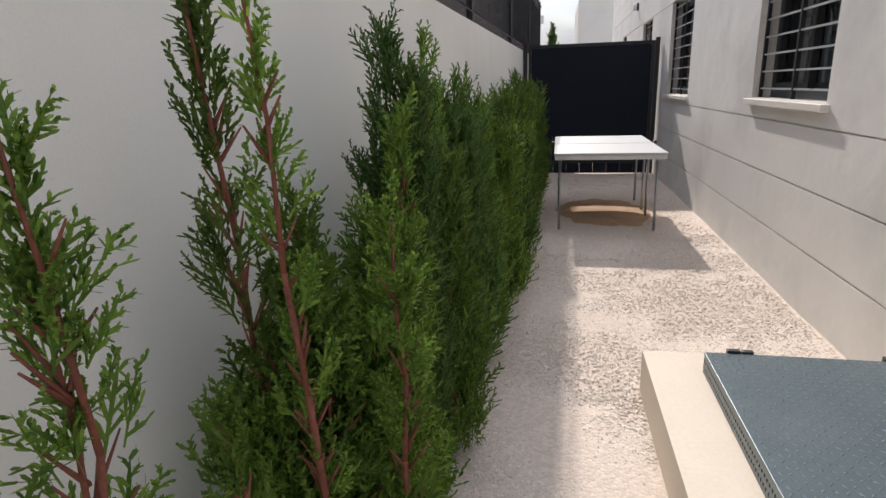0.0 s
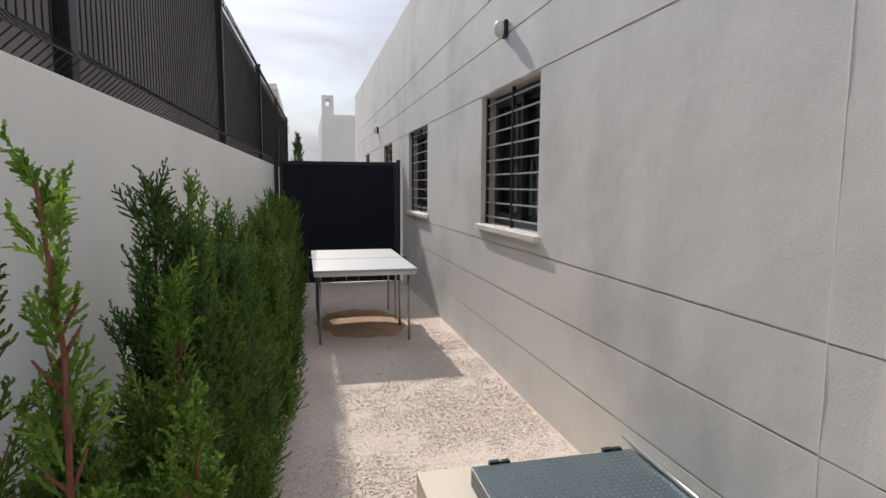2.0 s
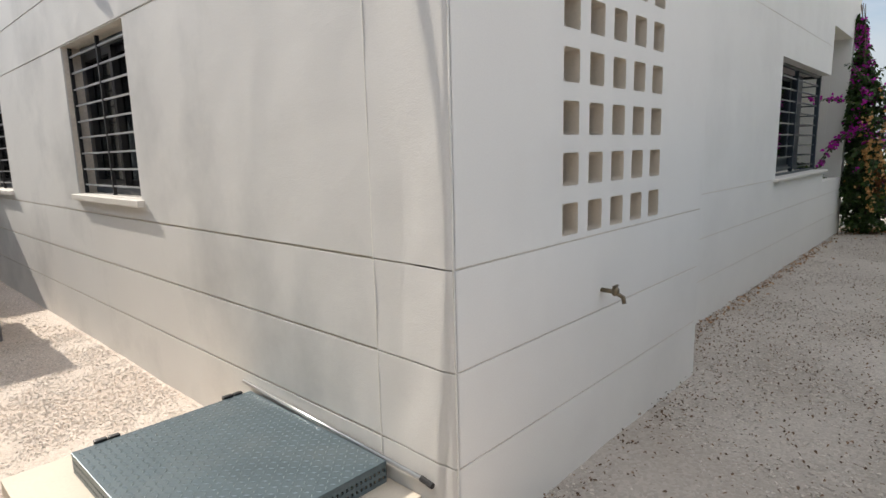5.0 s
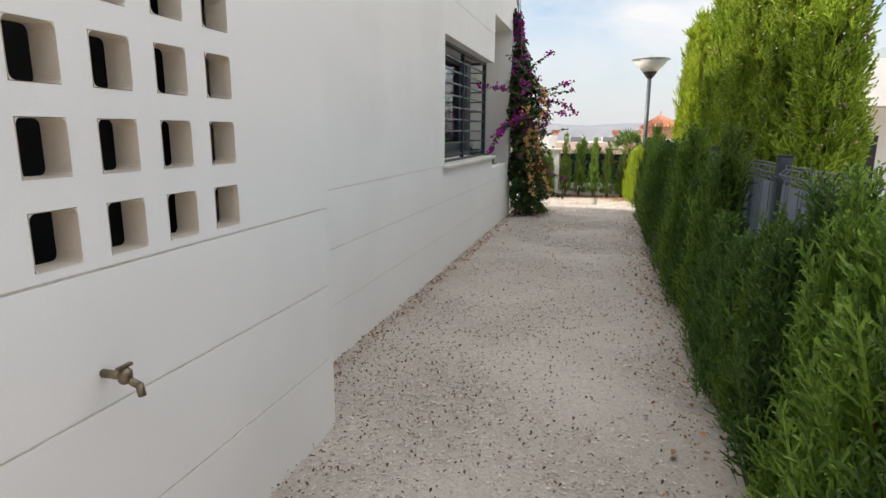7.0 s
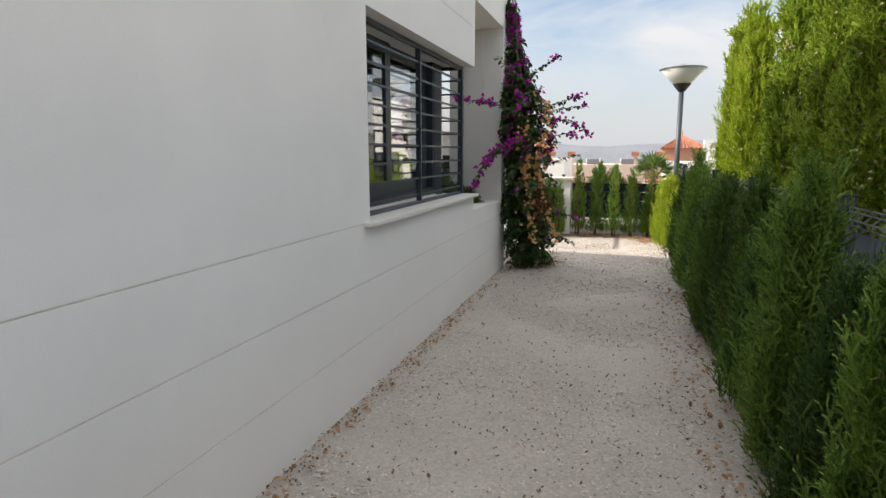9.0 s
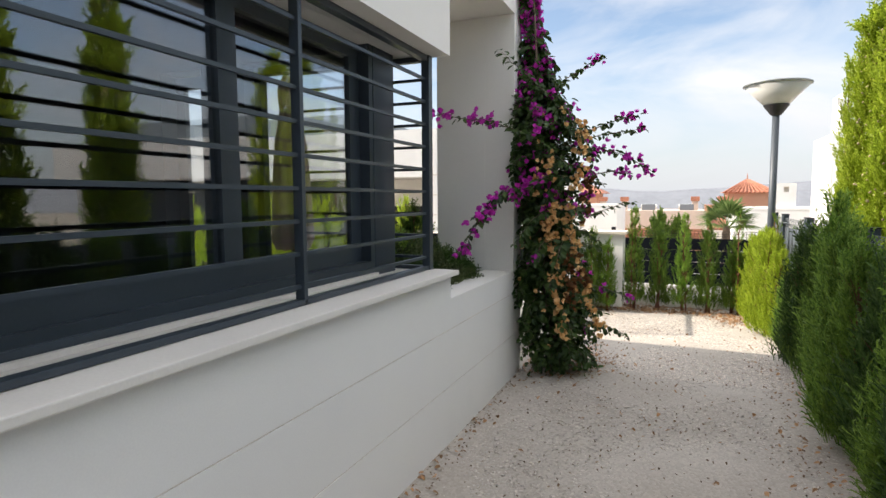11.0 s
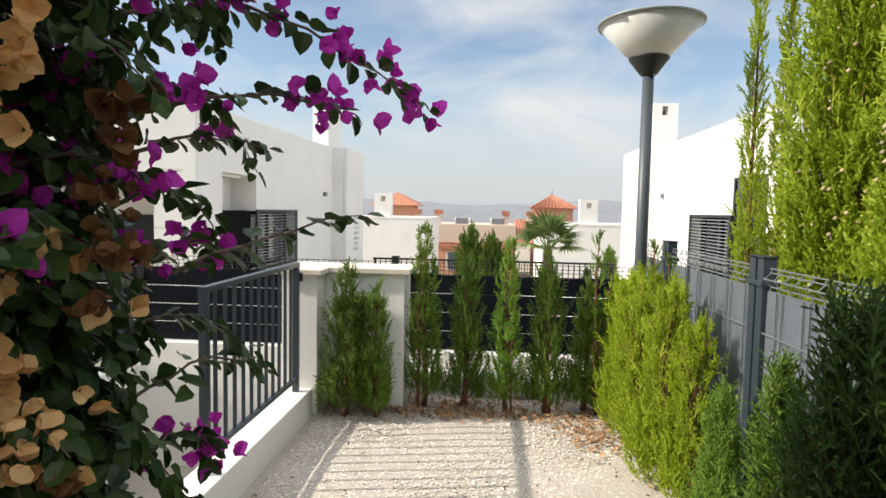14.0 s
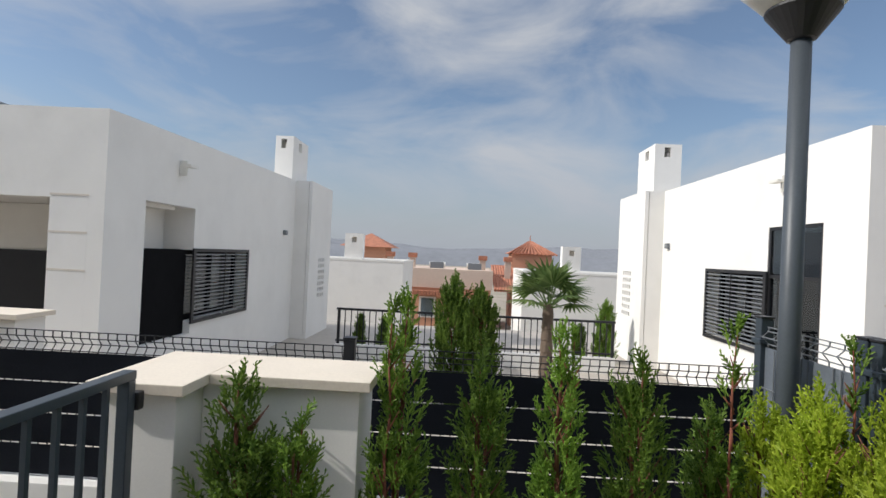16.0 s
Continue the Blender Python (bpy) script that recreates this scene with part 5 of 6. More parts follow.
    for s in range(12):
        a = 3.95 + rng.normal(0, 0.5)
        top, drop = rng.uniform(0.75, 2.3), rng.uniform(0.22, 0.62)
        sway, old = rng.normal(0, 0.10), rng.uniform() < 0.3
        for q in range(int(drop / 0.055)):
            zc = top - 0.055 * q
            if zc < 0.2:
                continue
            aa = a + sway * q / 5
            c = axis(zc) + np.array([math.cos(aa), math.sin(aa) * 0.95, 0]) * (half(zc) + 0.06) + rng.normal(0, 0.012, 3)
            for _ in range(rng.integers(3, 7)):
                (OC if old else DC).append(c + rng.normal(0, 0.022, 3))
                (OS if old else DS).append(rng.uniform(0.026, 0.040))
    for _ in range(60):
        z, a = rng.uniform(0.3, 2.3), 4.0 + rng.normal(0, 0.9)
        c = axis(z) + np.array([math.cos(a), math.sin(a) * 0.95, 0]) * (half(z) + 0.03)
        DC.append(c)
        DS.append(rng.uniform(0.026, 0.038))
    V, F = lanterns(rng, np.array(DC), np.array(DS), 1.0)
    raw_mesh("dried_bract_cover", V, F, DRYBR, root, "dry tan bracts")["kind"] = "stuff"
    V, F = lanterns(rng, np.array(OC), np.array(OS), 0.95)
    raw_mesh("old_bract_cover", V, F, OLDBR, root, "withered brown bracts")["kind"] = "stuff"


bougainvillea()


def litter(name, spots, seed, label, size=0.03, mat=LITTER):
    rng = np.random.default_rng(seed)
    P = []
    for x, y, sx, sy, n in spots:
        P.append(np.stack([rng.normal(x, sx, n), rng.normal(y, sy, n), rng.uniform(0.018, 0.035, n)], -1))
    P = np.concatenate(P)
    P[:, 1] = np.minimum(P[:, 1], 0.33)
    N = np.tile([0, 0, 1.0], (len(P), 1)) + rng.normal(0, 0.25, (len(P), 3))
    V, F = leaf_cloud(rng, P, N, rng.uniform(0.6, 1.3, len(P)) * size)
    tagged(raw_mesh(name, V, F, mat), label, "leaf litter", kind="stuff")


litter("leaf_litter", [(10.25, 0.0, 0.3, 0.2, 900), (13.2, -0.6, 0.10, 0.5, 500), (12.98, -0.65, 0.07, 0.5, 700), (12.75, -1.55, 0.2, 0.12, 350), (6.5, -1.7, 3.0, 0.12, 500), (9.5, -0.6, 2.0, 0.6, 120), (5.0, 0.28, 2.6, 0.05, 300)], 95, "dry brown fallen leaves on gravel")
litter("leaf_litter", [(-1.6, 2.0, 0.08, 1.8, 350), (-1.55, 5.0, 0.08, 1.5, 200)], 96, "dry brown fallen leaves by the shrubs", 0.02)


litter("leaf_specks", [(3.0, -0.7, 1.3, 0.55, 1700), (3.2, 0.05, 0.9, 0.16, 500), (6.0, -0.8, 2.0, 0.6, 900), (10.2, -0.6, 1.4, 0.6, 700), (5.0, 0.29, 2.8, 0.04, 700), (2.4, 0.28, 0.5, 0.05, 200), (5.5, -1.62, 3.5, 0.12, 900), (1.2, -0.12, 0.7, 0.06, 200)], 97, "small dark leaf scraps on gravel", 0.016, SPECK)
litter("leaf_specks", [(-0.9, 3.5, 0.5, 1.5, 350), (-1.5, 3.0, 0.1, 2.0, 300)], 98, "small dark leaf scraps on gravel", 0.013, SPECK)

def soil_patch():
    """Low spread of sandy brown earth under the table."""
    bm = bmesh.new()
    rings = []
    for k in range(9):
        f = k / 8
        ring = []
        for i in range(40):
            a = 2 * math.pi * i / 40
            edge = 1 + 0.25 * noise.noise((math.cos(a) * 2, math.sin(a) * 2, 4.0)) + 0.12 * noise.noise((math.cos(a) * 7, math.sin(a) * 7, 1.0))
            x, y = 0.5 * f * edge * math.cos(a), 0.72 * f * edge * math.sin(a)
            ring.append(bm.verts.new((x, y, 0.034 * (1 - f ** 3) - 0.006 * f + 0.012 * noise.noise((x * 9, y * 9, 1)) * (1 - f))))
        rings.append(ring)
    for a, b in zip(rings, rings[1:]):
        for i in range(40):
            bm.faces.new((a[i], a[(i + 1) % 40], b[(i + 1) % 40], b[i]))
    bmesh.ops.remove_doubles(bm, verts=bm.verts, dist=1e-4)
    earth = material("sandy_earth", (0.50, 0.335, 0.215), 0.95, vary=0.22, scale=7, fine=60, bump=0.6, dist=0.015, stain=(0.34, 0.2, 0.11), stain_amount=0.6, stain_scale=3.0)
    ob = tagged(part("soil_patch", bm, earth, smooth=True), "low spread of sandy brown earth under the table", "soil", kind="stuff")
    ob.location = (-0.95, 5.45, 0.008)


soil_patch()

# ---- planter plants ----
tagged(part("planter_soil", boxm((8.01, 0.607, 0.3), (9.64, 1.35, 0.80)), SOIL), "dark planter soil", "soil", kind="structure")


def low_bush(label, seed, at, r, h, n, mat, spray=0.12, width=0.004):
    rng = np.random.default_rng(seed)
    root = thing("rosemary_bush", label, "shrub", at, "low shrubs in the planter")
    a = rng.uniform(0, 2 * np.pi, n)
    rad = r * np.sqrt(rng.uniform(0, 1, n))
    B = np.stack([rad * np.cos(a), rad * np.sin(a), h * rng.uniform(0, 0.8, n) * (1 - (rad / r) ** 2 * 0.7)], -1)
    D = np.stack([np.cos(a) * rad / r, np.sin(a) * rad / r, np.full(n, 0.9)], -1) + rng.normal(0, 0.35, (n, 3))
    V, F = spray_mesh("b", rng, B, D, spray * rng.uniform(0.6, 1.4, n), width, 12, 0.8)
    raw_mesh("foliage", V, F, mat, root)
    bm = bmesh.new()
    for i in range(6):
        add_rod(bm, (0, 0, -0.02), (r * 0.5 * math.cos(i), r * 0.5 * math.sin(i), h * 0.7), 0.006, 0.002, 5)
    part("stems", bm, GREYBARK, root)


for k, (x, y, r, h) in enumerate(((8.42, 0.84, 0.20, 0.22), (8.75, 0.86, 0.22, 0.24), (9.1, 0.82, 0.20, 0.20), (8.5, 1.08, 0.24, 0.34), (8.85, 1.1, 0.24, 0.32), (9.2, 1.08, 0.24, 0.30), (8.3, 0.78, 0.13, 0.12), (8.95, 0.76, 0.14, 0.12), (9.35, 0.98, 0.2, 0.2))):
    low_bush("low grey-green rosemary in the planter", 100 + k, (x, y, 0.79), r * 1.1, h * 1.4, int(4200 * r), ROSE if k % 2 else CYP_DARK)
conifer("cypress_shrub", "small round bright green cypress in the planter", 112, 0.62, 0.17, 380, CYP_FRESH, spray=0.11, power=0.35, at=pose(8.55, 1.05, 0.79), leaders=3)
conifer("cypress_shrub", "small dark green cypress in the planter", 113, 0.66, 0.13, 300, CYP_MID, spray=0.11, power=0.4, at=pose(9.25, 1.12, 0.79), leaders=2)
G6 = "cypress shrubs on the terrace edge"
p1 = conifer("cypress_shrub", "bright green cypress shrub on the terrace edge", 110, 1.5, 0.26, 700, CYP_LIGHT, spray=0.15, power=0.45, group=G6, at=pose(10.7, 3.0, 0.05))
for x, y in ((11.3, 3.7), (11.9, 4.5), (12.5, 5.3), (13.2, 5.9), (13.3, 6.8), (13.3, 3.2), (13.3, 4.0), (13.3, 7.8)):
    copy_thing(p1, pose(x, y, 0.05, 0, 0, x * 300))


# ---- terrace furniture ----
def parasol():
    p = thing("parasol", "closed taupe canvas parasol on the terrace", "parasol", (9.75, 2.72, 0.06))
    part("pole", rodm((0, 0, 0.05), (0, 0, 2.75), 0.02), BLACKM, p)
    part("base", lathe([(0.26, 0.0), (0.26, 0.04), (0.05, 0.07), (0.03, 0.3)], 24), BLACKM, p)
    bm = bmesh.new()
    rings = []
    for z, r in ((2.72, 0.035), (2.55, 0.10), (2.40, 0.095), (2.36, 0.085), (2.0, 0.14), (1.5, 0.17), (1.05, 0.19), (0.95, 0.15)):
        ring = []
        for i in range(48):
            a = 2 * math.pi * i / 48
            rr2 = r * (1 + 0.16 * math.sin(a * 8 + z))
            ring.append(bm.verts.new((rr2 * math.cos(a), rr2 * math.sin(a), z)))
        rings.append(ring)
    for a, b in zip(rings, rings[1:]):
        for i in range(48):
            bm.faces.new((a[i], a[(i + 1) % 48], b[(i + 1) % 48], b[i]))
    part("canopy", bm, TAUPE, p, smooth=True)
    part("strap", lathe([(0.098, 2.35), (0.104, 2.355), (0.104, 2.39), (0.098, 2.395)], 24), material("strap", (0.12, 0.06, 0.05), 0.9), p, "dark tie strap")


parasol()


def terrace_chair(m):
    c = thing("terrace_chair", "black metal terrace chair", "chair")
    c.matrix_basis = m
    for x in (-0.22, 0.22):
        for y in (-0.22, 0.22):
            part("leg", rodm((x, y, 0), (x, y, 0.86 if y > 0 else 0.62), 0.012, seg=8), BLACKM, c)
        part("arm", boxm((x - 0.018, -0.23, 0.62), (x + 0.018, 0.22, 0.64), 0.004), BLACKM, c)
    part("seat", boxm((-0.22, -0.22, 0.42), (0.22, 0.22, 0.445), 0.006), BLACKM, c)
    part("backrest", boxm((-0.205, 0.20, 0.55), (0.205, 0.225, 0.85), 0.006), TAUPE, c)


terrace_chair(pose(9.3, 2.2, 0.06, 0, 0, 30))
terrace_chair(pose(9.5, 3.4, 0.06, 0, 0, 140))


# ---- neighbouring villas ----
def villa(name, label, x0, s, ys, sgn, dz, base, block, chimney, rise=0.0):
    """A flat-roofed white villa: long side with loggia, barred window, lattice block and chimney; sgn is the side that faces the path."""
    v = thing(name, label, "house")
    T = 3.32 + dz
    X = lambda u: x0 + u * s
    uv = lambda u, d, z: (u, ys + sgn * d, z)
    far_y = ys - sgn * 12.0
    op = [(X(0.86), X(2.25), 0.0 + dz, 2.2 + dz), (X(2.25) - 0.001, X(4.45), 0.2 + dz, 1.47 + dz)]
    bm = plate(uv, X(0), X(7.6), base, T, -0.22, 0.0, op)
    for q in bm.verts:
        if q.co.z > T - 0.001:
            q.co.z += rise * (q.co.x - X(0)) / (X(7.6) - X(0))
    part("wall", bm, WHITE, v)
    part("wall", boxm((block[0] + 0.004, min(ys + sgn * 0.37, ys - sgn * 0.5), base), (block[1], max(ys + sgn * 0.37, ys - sgn * 0.5), T + rise - 0.004)), WHITE, v)
    part("wall", boxm((X(0.9), min(far_y, far_y + sgn * 0.2), base), (block[1] - 0.05, max(far_y, far_y + sgn * 0.2), T)), WHITE, v)
    part("wall", boxm((block[1] - 0.25, min(ys - sgn * 0.5, far_y + sgn * 0.2), base), (block[1] - 0.005, max(ys - sgn * 0.5, far_y + sgn * 0.2), T)), WHITE, v)
    part("roof", boxm((X(0.02), min(ys - sgn * 0.22, far_y + sgn * 0.2), T - 0.35), (block[1] - 0.26, max(ys - sgn * 0.22, far_y + sgn * 0.2), T - 0.12)), WHITE, v)
    a, b = sorted((ys - sgn * 0.221, ys - sgn * 0.75))
    pil = part("pillar", boxm((X(0), a, base), (X(0.5), b, 2.119 + dz)), WHITE, v)
    for z in (1.15, 1.65, 2.15):
        part("joint", boxm((X(0) - 0.004, a, z + dz), (X(0) + 0.004, b, z + dz + 0.025)), GROOVE, pil)
    a, b = sorted((ys - sgn * 0.221, far_y + sgn * 0.2))
    part("fascia", boxm((X(0) + 0.003, a, 2.12 + dz), (X(0.2), b, T)), WHITE, v)
    part("porch_ceiling", boxm((X(0.2), a, 2.14 + dz), (X(2.0), b, 2.2 + dz)), WHITE, v)
    m0, m1 = sorted((ys - sgn * 4.0, ys - sgn * 0.75))
    part("porch_wall", boxm((X(1.75), m0, base), (X(1.9), m1, 2.13 + dz)), WHITE, v)
    m0, m1 = sorted((ys - sgn * 4.0, far_y + sgn * 0.2))
    part("porch_wall", boxm((X(1.75), m0, base), (X(1.9), m1, 2.13 + dz)), ANTHRA, v, "anthracite porch wall")
    part("upper_box", boxm((X(1.9), min(ys - sgn * 4.4, far_y), T - 0.1), (X(6.0), max(ys - sgn * 4.4, far_y), T + 0.85)), material("grey_cladding", (0.20, 0.23, 0.25), 0.7, vary=0.05), v, "grey clad roof box")
    for k in (6.5, 7.5):
        yy = ys - sgn * k
        part("wall_lamp", boxm((X(1.75) - 0.05, yy - 0.12, 1.72 + dz), (X(1.75) - 0.002, yy + 0.12, 1.80 + dz)), LAMPW, v)
    a, b = sorted((ys - sgn * 1.2, ys - sgn * 3.4))
    d = part("porch_door", boxm((X(1.75) - 0.03, a, base + 0.3), (X(1.75) - 0.002, b, 1.35 + dz)), BLACKM, v)
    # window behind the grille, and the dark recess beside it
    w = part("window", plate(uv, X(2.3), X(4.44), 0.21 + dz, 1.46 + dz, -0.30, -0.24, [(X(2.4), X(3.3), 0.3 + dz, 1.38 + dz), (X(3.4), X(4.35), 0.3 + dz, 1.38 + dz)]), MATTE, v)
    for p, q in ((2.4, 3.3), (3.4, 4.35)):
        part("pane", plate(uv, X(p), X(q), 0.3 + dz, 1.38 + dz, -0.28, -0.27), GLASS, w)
    # black plate: the unlit room's darkness is put into its colour
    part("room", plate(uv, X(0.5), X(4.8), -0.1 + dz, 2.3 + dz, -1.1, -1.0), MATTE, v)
    if sgn < 0:
        part("loggia_back", plate(uv, X(0.5), X(2.6), 1.47 + dz, 2.4 + dz, -0.62, -0.55), WHITE, v)
        part("loggia_ceiling", plate(uv, X(0.5), X(2.6), 2.201 + dz, 2.3 + dz, -0.549, -0.221), WHITE, v)
        for u in (0.86, 2.25):
            part("loggia_side", plate(uv, X(u) - (0.1 if u < 1 else -0.001), X(u) + (-0.001 if u < 1 else 0.1), 1.475 + dz, 2.2 + dz, -0.549, -0.221), WHITE, v)
        part("shutter", plate(uv, X(0.87), X(2.24), base + 0.3, 1.47 + dz, -0.16, -0.12), MATTE, v, "black folded shutter")
    else:
        part("loggia_pane", plate(uv, X(0.87), X(2.24), -0.3 + dz, 2.19 + dz, -0.035, -0.028), GLASS, v, "tall dark glazing")
        part("glazing_frame", plate(uv, X(0.864), X(2.246), -0.35 + dz, 2.196 + dz, -0.06, -0.012, [(X(0.92), X(2.19), -0.3 + dz, 1.40 + dz), (X(0.92), X(2.19), 1.45 + dz, 2.15 + dz)]), BLACKM, v)
    gr = part("grille", plate(uv, X(2.22), X(4.5), 0.17 + dz, 1.50 + dz, 0.002, 0.035, [(X(2.3), X(4.42), 0.23 + dz, 1.44 + dz)]), BLACKM, v)
    for k in range(17):
        z = 0.265 + 0.07 * k + dz
        part("bar", plate(uv, X(2.3), X(4.42), z, z + 0.022, 0.008, 0.026), STEELBAR, gr)
    part("upright", plate(uv, X(3.4), X(3.43), 0.23 + dz, 1.44 + dz, 0.027, 0.034), BLACKM, gr)
    # lattice openings in a proud panel; a dark backing colour gives their shade
    lv = lambda u, d, z: (u, ys + sgn * (0.37 + d), z)
    lx = block[0] + (block[1] - block[0]) * 0.42
    hs = [(lx + 0.2 * c, lx + 0.2 * c + 0.12, 0.16 + 0.175 * r + dz, 0.16 + 0.175 * r + 0.11 + dz) for c in range(4 if block[1] - block[0] > 2 else 2) for r in range(7)]
    part("lattice", plate(lv, block[0], block[1] + 0.002, base, T + rise, 0.012, 0.10, hs), WHITE, v)
    part("lattice_back", plate(lv, lx - 0.1, hs[-1][1] + 0.1, 0.05 + dz, 1.5 + dz, 0.003, 0.010), CURTAIN, v, "dark backing painted as the shade behind the openings")
    # chimney with a flue opening in its end and side
    cx0, cx1, cy0, cy1, ctop = chimney
    ch = part("chimney", plate(lambda u, d, z: (cx0 + d, u, z), cy0, cy1, T - 0.13, ctop, 0.0, 0.12, [((cy0 + cy1) / 2 - 0.06, (cy0 + cy1) / 2 + 0.1, ctop - 0.34, ctop - 0.08)]), WHITE, v)
    part("chimney_wall", plate(lambda u, d, z: (u, cy0 + d, z), cx0 + 0.121, cx1, T - 0.13, ctop, 0.0, 0.12, [(cx0 + 0.5, cx0 + 0.8, ctop - 0.34, ctop - 0.08)]), WHITE, ch)
    part("chimney_wall", plate(lambda u, d, z: (u, cy1 - d, z), cx0 + 0.121, cx1, T - 0.13, ctop, 0.0, 0.12, [(cx0 + 0.5, cx0 + 0.8, ctop - 0.34, ctop - 0.08)]), WHITE, ch)
    part("chimney_wall", boxm((cx1 - 0.12, cy0 + 0.121, T - 0.13), (cx1, cy1 - 0.121, ctop)), WHITE, ch)
    part("chimney_top", boxm((cx0 + 0.121, cy0 + 0.121, ctop - 0.06), (cx1 - 0.121, cy1 - 0.121, ctop - 0.004)), WHITE, ch)
    # small wall light and the floodlight under the parapet
    part("wall_lamp", plate(uv, X(6.6), X(6.75), 1.92 + dz, 2.04 + dz, 0.002, 0.08), STEELBAR, v)
    fl = part("floodlight", plate(uv, X(1.6), X(1.85), 2.84 + dz, 2.88 + dz, 0.12, 0.24), LAMPW, v, "small white floodlight")
    part("bracket", plate(uv, X(1.7), X(1.74), 2.70 + dz, 2.95 + dz, 0.002, 0.119), LAMPW, fl)
    return v


villa("villa", "white flat-roofed villa with shaded side wall", 18.28, 1.13, 4.18, -1, -0.05, -1.0, (26.68, 29.1), (26.5, 27.95, 4.25, 4.75, 4.62), 0.15)
villa("villa", "white flat-roofed villa with sunlit side wall", 17.93, 1.0, -5.4, 1, 0.02, -1.0, (25.01, 27.26), (26.0, 27.4, -6.12, -5.43, 4.70))


def far_villa(name, label, x, y, w, d, z0, z1, cx):
    v = thing(name, label, "house")
    part("wall", boxm((x, y, z0), (x + w, y + d, z1)), WHITE, v)
    part("parapet", plate(lambda u, q, z: (u, z, q), x - 0.02, x + w + 0.02, y - 0.02, y + d + 0.02, z1, z1 + 0.12, [(x + 0.2, x + w - 0.2, y + 0.2, y + d - 0.2)]), WHITE, v)
    c = part("chimney", plate(lambda u, q, z: (x + 0.5 + q, u, z), cx, cx + 1.0, z1, z1 + 1.5, -0.3, 0.3, [(cx + 0.35, cx + 0.62, z1 + 1.0, z1 + 1.3)]), WHITE, v)
    part("flue", boxm((x + 0.4, cx + 0.3, z1 + 0.95), (x + 0.6, cx + 0.66, z1 + 1.35)), LINING, c)
    return v


far_villa("villa", "distant white flat-roofed villa with chimney", 42.0, 2.7, 6.0, 7.0, -4, 1.0, 5.0)
far_villa("villa", "distant white flat-roofed villa with chimney", 42.0, -10.8, 6.0, 7.0, -4, 0.80, -6.9)


def tiled_house():
    """Ochre house with low tiled roofs, awnings and chimneys down the slope."""
    h = thing("house", "ochre and pink house with terracotta tiled roofs", "house")
    part("wall", boxm((52, -2.6, -6), (60, 3.6, -0.85)), BRICKY, h)
    part("parapet", boxm((51.9, -2.7, -0.849), (60.1, 3.7, 0.52)), PINKR, h)
    for y0, y1 in ((0.9, 3.0), (-2.2, -0.2)):
        bm = bmesh.new()
        n = 10
        for i in range(n):
            a, b = y0 + (y1 - y0) * i / n, y0 + (y1 - y0) * (i + 0.86) / n
            add_box(bm, (51.2, a, -1.35), (51.98, b, -1.05))
        part("awning", bm, TILE, h, "scalloped terracotta awning")
        w = part("window", boxm((51.94, y0 + 0.4, -3.0), (51.995, y1 - 0.5, -1.5)), SILL, h)
        part("pane", boxm((51.90, y0 + 0.55, -2.9), (51.938, y1 - 0.65, -1.6)), GLASS, w)
    bm = bmesh.new()
    for i in range(16):
        a = -5.9 + 0.2 * i
        add_rod(bm, (51.5, a, -0.8), (57.5, a + 0.02, 0.85), 0.11, 0.11, 6)
    part("tile_roof", bm, TILE, h, "pitched terracotta tile roof")
    part("tower", boxm((57, -7.6, -4), (60.5, -4.4, 1.9)), BRICKY, h)
    bm = bmesh.new()
    bmesh.ops.create_cone(bm, cap_ends=True, segments=4, radius1=2.7, radius2=0.08, depth=1.0, matrix=pose(58.75, -6.0, 2.40, 0, 0, 45))
    part("tile_roof", bm, TILE, h, "hipped terracotta tile roof")
    for i in range(13):
        part("tile_ridge", rodm((56.7, -7.95 + 0.32 * i, 1.9), (58.7, -6.0 + (0.32 * i - 1.95) * 0.08, 2.97), 0.07, 0.05, 6), TILE, h)
    part("finial", rodm((58.75, -6.0, 2.9), (58.75, -6.0, 3.5), 0.06, 0.02, 6), TILE, h)
    for y in (5.0, 3.3, -2.0, -3.9):
        c = part("chimney", boxm((54, y - 0.22, -0.8), (54.5, y + 0.22, 1.25)), PINKR, h)
        part("chimney_cap", boxm((53.9, y - 0.32, 1.251), (54.6, y + 0.32, 1.6)), TILE, c)
    for y in (1.4, -1.4):
        p = part("solar_panel", boxm((53.5, y - 0.5, 0.53), (53.6, y + 0.5, 1.0)), STEELBAR, h)
        part("tank", rodm((54.2, y - 0.6, 0.8), (54.2, y + 0.6, 0.8), 0.2), LAMPW, p)


tiled_house()


def small_tiled_house():
    h = thing("house", "distant ochre house with terracotta hipped roof", "house")
    part("wall", boxm((60, 6.2, -5), (64, 9.4, 2.0)), BRICKY, h)
    bm = bmesh.new()
    bmesh.ops.create_cone(bm, cap_ends=True, segments=4, radius1=3.3, radius2=0.08, depth=1.2, matrix=pose(62, 7.8, 2.55, 0, 0, 45))
    part("tile_roof", bm, TILE, h)


small_tiled_house()


def street_railing():
    r = thing("street_railing", "black street railing on a low white wall", "railing")
    part("wall", boxm((24, -4.1, -1.2), (24.2, 2.3, -0.62)), WHITE, r)
    part("top_rail", boxm((24.07, -4.1, 0.16), (24.13, 2.3, 0.21)), BLACKM, r)
    part("bottom_rail", boxm((24.08, -4.1, -0.56), (24.12, 2.3, -0.52)), BLACKM, r)
    for i in range(45):
        y = -4.05 + i * 0.143
        w = 0.03 if i % 11 == 0 else 0.011
        part("bar", boxm((24.1 - w, y - w, -0.619), (24.1 + w, y + w, 0.159)), BLACKM, r)


street_railing()


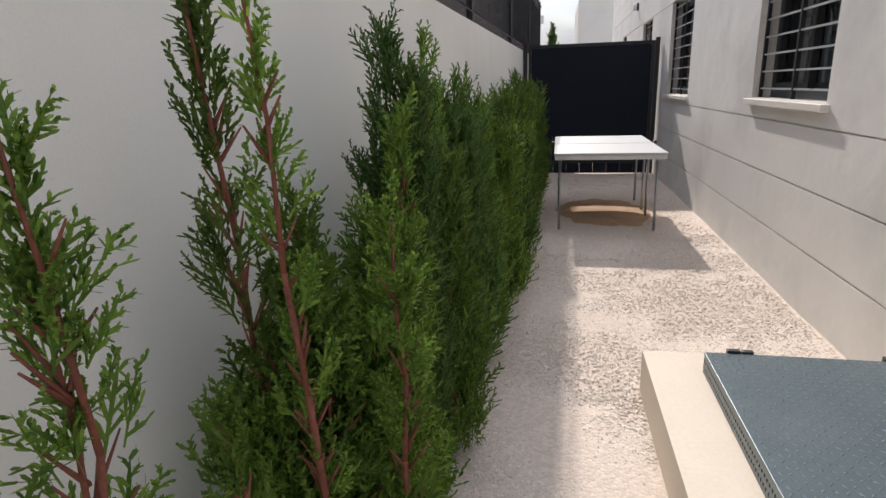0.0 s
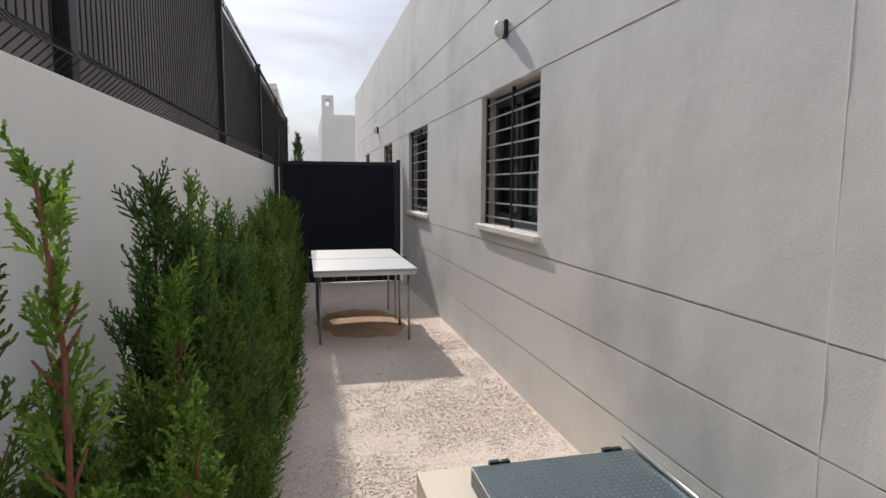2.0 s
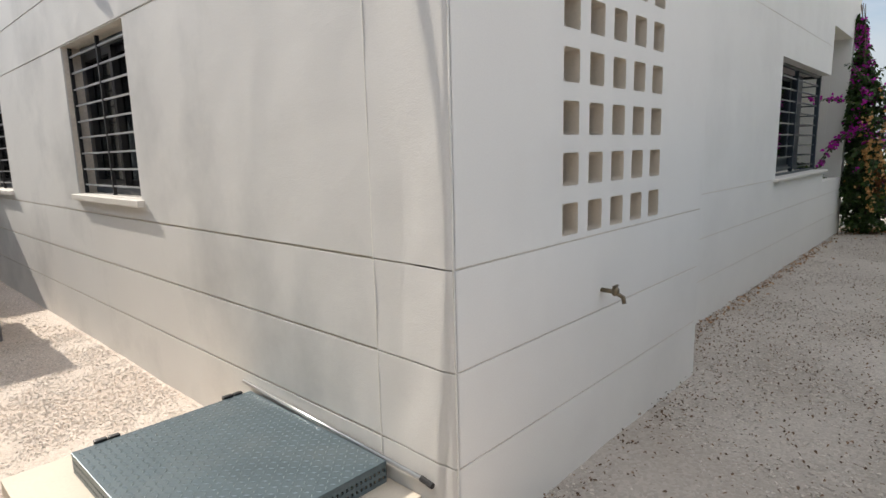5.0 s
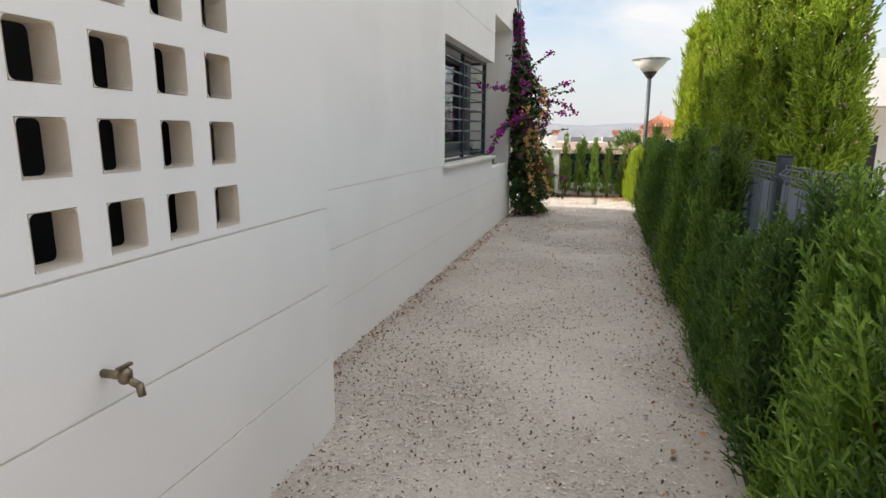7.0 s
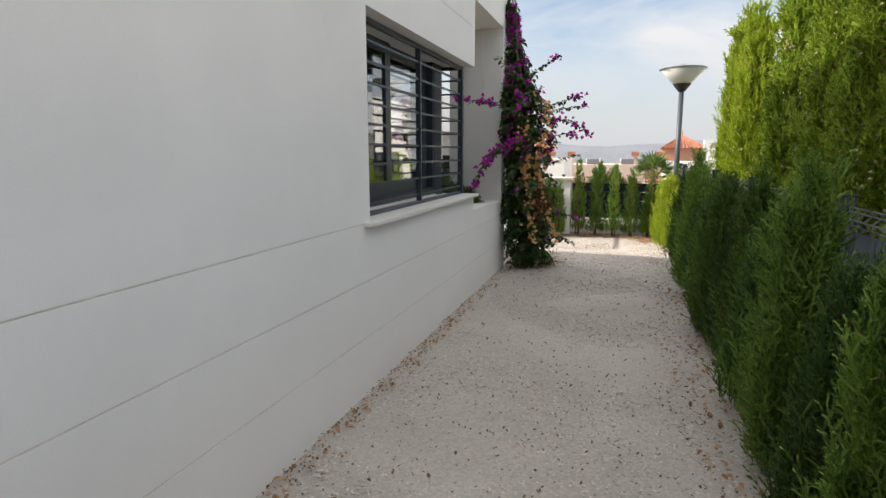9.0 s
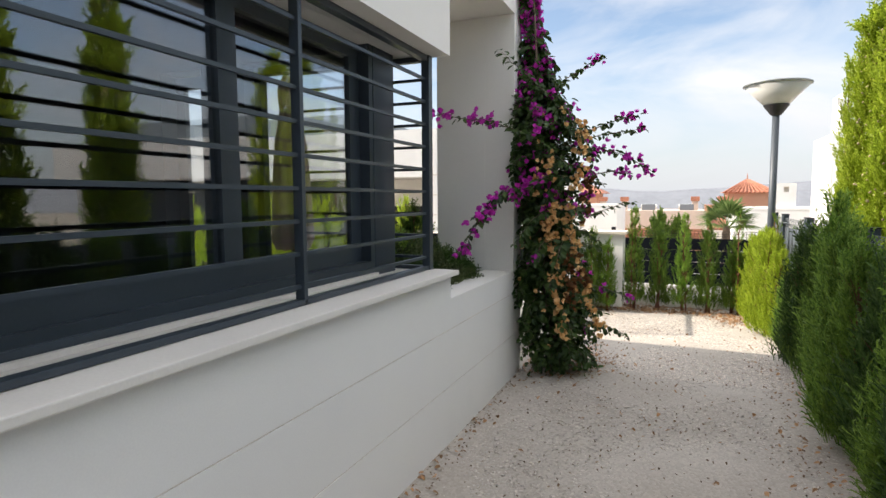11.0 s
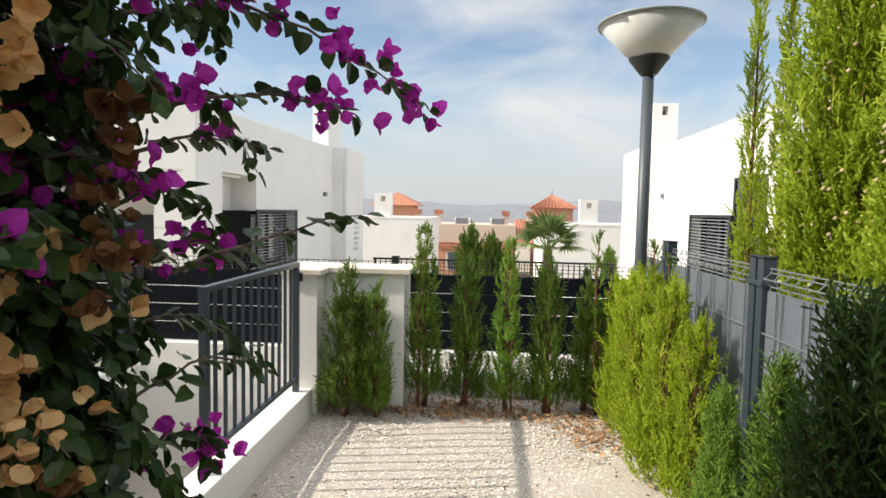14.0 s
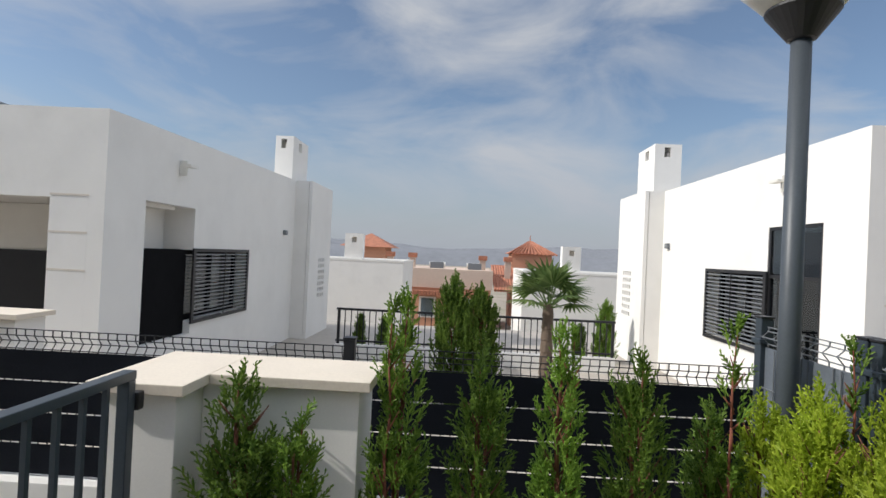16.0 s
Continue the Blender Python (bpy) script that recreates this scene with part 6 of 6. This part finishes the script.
def palm():
    rng = np.random.default_rng(120)
    p = thing("fan_palm", "young fan palm with bright green leaves", "palm", (20.0, -1.95, -0.98))
    bm = bmesh.new()
    for i in range(10):
        add_rod(bm, (0, 0, i * 0.18), (0.01 * (i % 2), 0, (i + 1) * 0.18 + 0.02), 0.13 - i * 0.004, 0.11 - i * 0.004, 10)
    part("trunk", bm, GREYBARK, p)
    V, F = [], []
    stalks = bmesh.new()
    for k in range(16):
        a, e = k * 2.4, radians(2 + 78 * ((k * 7) % 16) / 16)
        d = Vector((math.cos(a) * math.cos(e), math.sin(a) * math.cos(e), math.sin(e)))
        c = Vector((0, 0, 1.82)) + d * 0.36
        add_rod(stalks, (0, 0, 1.75), c, 0.014, 0.010, 5)
        s = d.cross(Vector((0, 0, 1))).normalized()
        for j in range(19):
            f = radians(-95 + 190 * j / 18)
            t = (d * math.cos(f) + s * math.sin(f) + Vector((0, 0, -0.15))).normalized()
            b = t.cross(d.cross(s)).normalized() * 0.030
            ln = 0.52 * (0.7 + 0.3 * math.cos(f))
            i0 = len(V)
            V += [c, c + t * ln * 0.5 + b, c + t * ln + Vector((0, 0, -0.08)), c + t * ln * 0.5 - b]
            F.append((i0, i0 + 1, i0 + 2, i0 + 3))
    part("stalks", stalks, PALM, p)
    raw_mesh("fronds", V, F, PALM, p)


palm()
G7 = "cypresses by the street"
st = conifer("cypress_tree", "green cypress by the street railing", 130, 2.15, 0.34, 700, CYP_MID, spray=0.24, width=0.012, twigs=9, power=0.4, category="tree", group=G7, at=pose(20.4, -0.5, -0.98))
for x, y, s in ((20.2, -0.92, 0.92), (25.5, 2.0, 0.42), (25.5, 1.4, 0.40), (25.5, -3.6, 0.42), (25.5, -4.2, 0.7), (25.6, 0.8, 0.4)):
    c = copy_thing(st, pose(x, y, height_at(x, y), 0, 0, x * 91))
    c.scale = (s, s, s)

# house beyond the alley, and the street light there
v2 = thing("villa", "white villa with chimney beyond the alley", "house")
part("wall", boxm((-0.66, 27.0, -0.1), (6.0, 34.0, 4.85)), WHITE, v2)
ch2 = part("chimney", plate(lambda u, d, z: (u, 27.4 + d, z), -0.64, -0.10, 4.851, 5.75, -0.35, 0.35, [(-0.46, -0.28, 5.25, 5.55)]), WHITE, v2)
v3 = thing("villa", "white villa behind the boundary wall", "house")
part("wall", boxm((-9.5, 27.0, -0.1), (-2.85, 36.0, 5.9)), WHITE, v3)
part("roof", boxm((-9.6, 26.9, 5.901), (-2.65, 36.1, 6.15)), WHITE, v3)
sl = thing("street_lamp", "thin street lamp with square head", "street lamp", (-2.32, 26.5, 0))
part("pole", rodm((0, 0, 0), (0, 0, 3.9), 0.03), STEEL, sl)
part("head", boxm((-0.17, -0.06, 3.9), (0.17, 0.06, 4.25), 0.03), LAMPW, sl)
conifer("cypress_tree", "dark cypress beyond the alley", 140, 4.15, 0.3, 700, CYP_DARK, spray=0.3, width=0.014, twigs=9, power=0.6, category="tree", at=pose(-1.78, 29, 0))


# ---- distance ----
def hills():
    rng = np.random.default_rng(150)
    for k, (dist, h, amp) in enumerate(((700, 3, 11), (1500, 12, 32))):
        n = 120
        V, F = [], []
        for i in range(n + 1):
            a = radians(-75 + 150 * i / n)
            z = h + amp * (0.5 + 0.6 * noise.noise((i * 0.09, k * 7.0, 0)) + 0.25 * noise.noise((i * 0.35, k * 7.0, 3)))
            for f, zz in ((0.94, -12), (0.97, -12 + (z + 12) * 0.55), (1.0, z), (1.1, -12)):
                V.append((dist * f * math.cos(a), dist * f * math.sin(a), zz))
        for i in range(n):
            for s in range(3):
                F.append((i * 4 + s, i * 4 + 4 + s, i * 4 + 5 + s, i * 4 + 1 + s))
        tagged(raw_mesh("backdrop", V, F, HILL, smooth=True), "distant hills with the haze in their grey-blue colour", "hills", kind="structure")


hills()
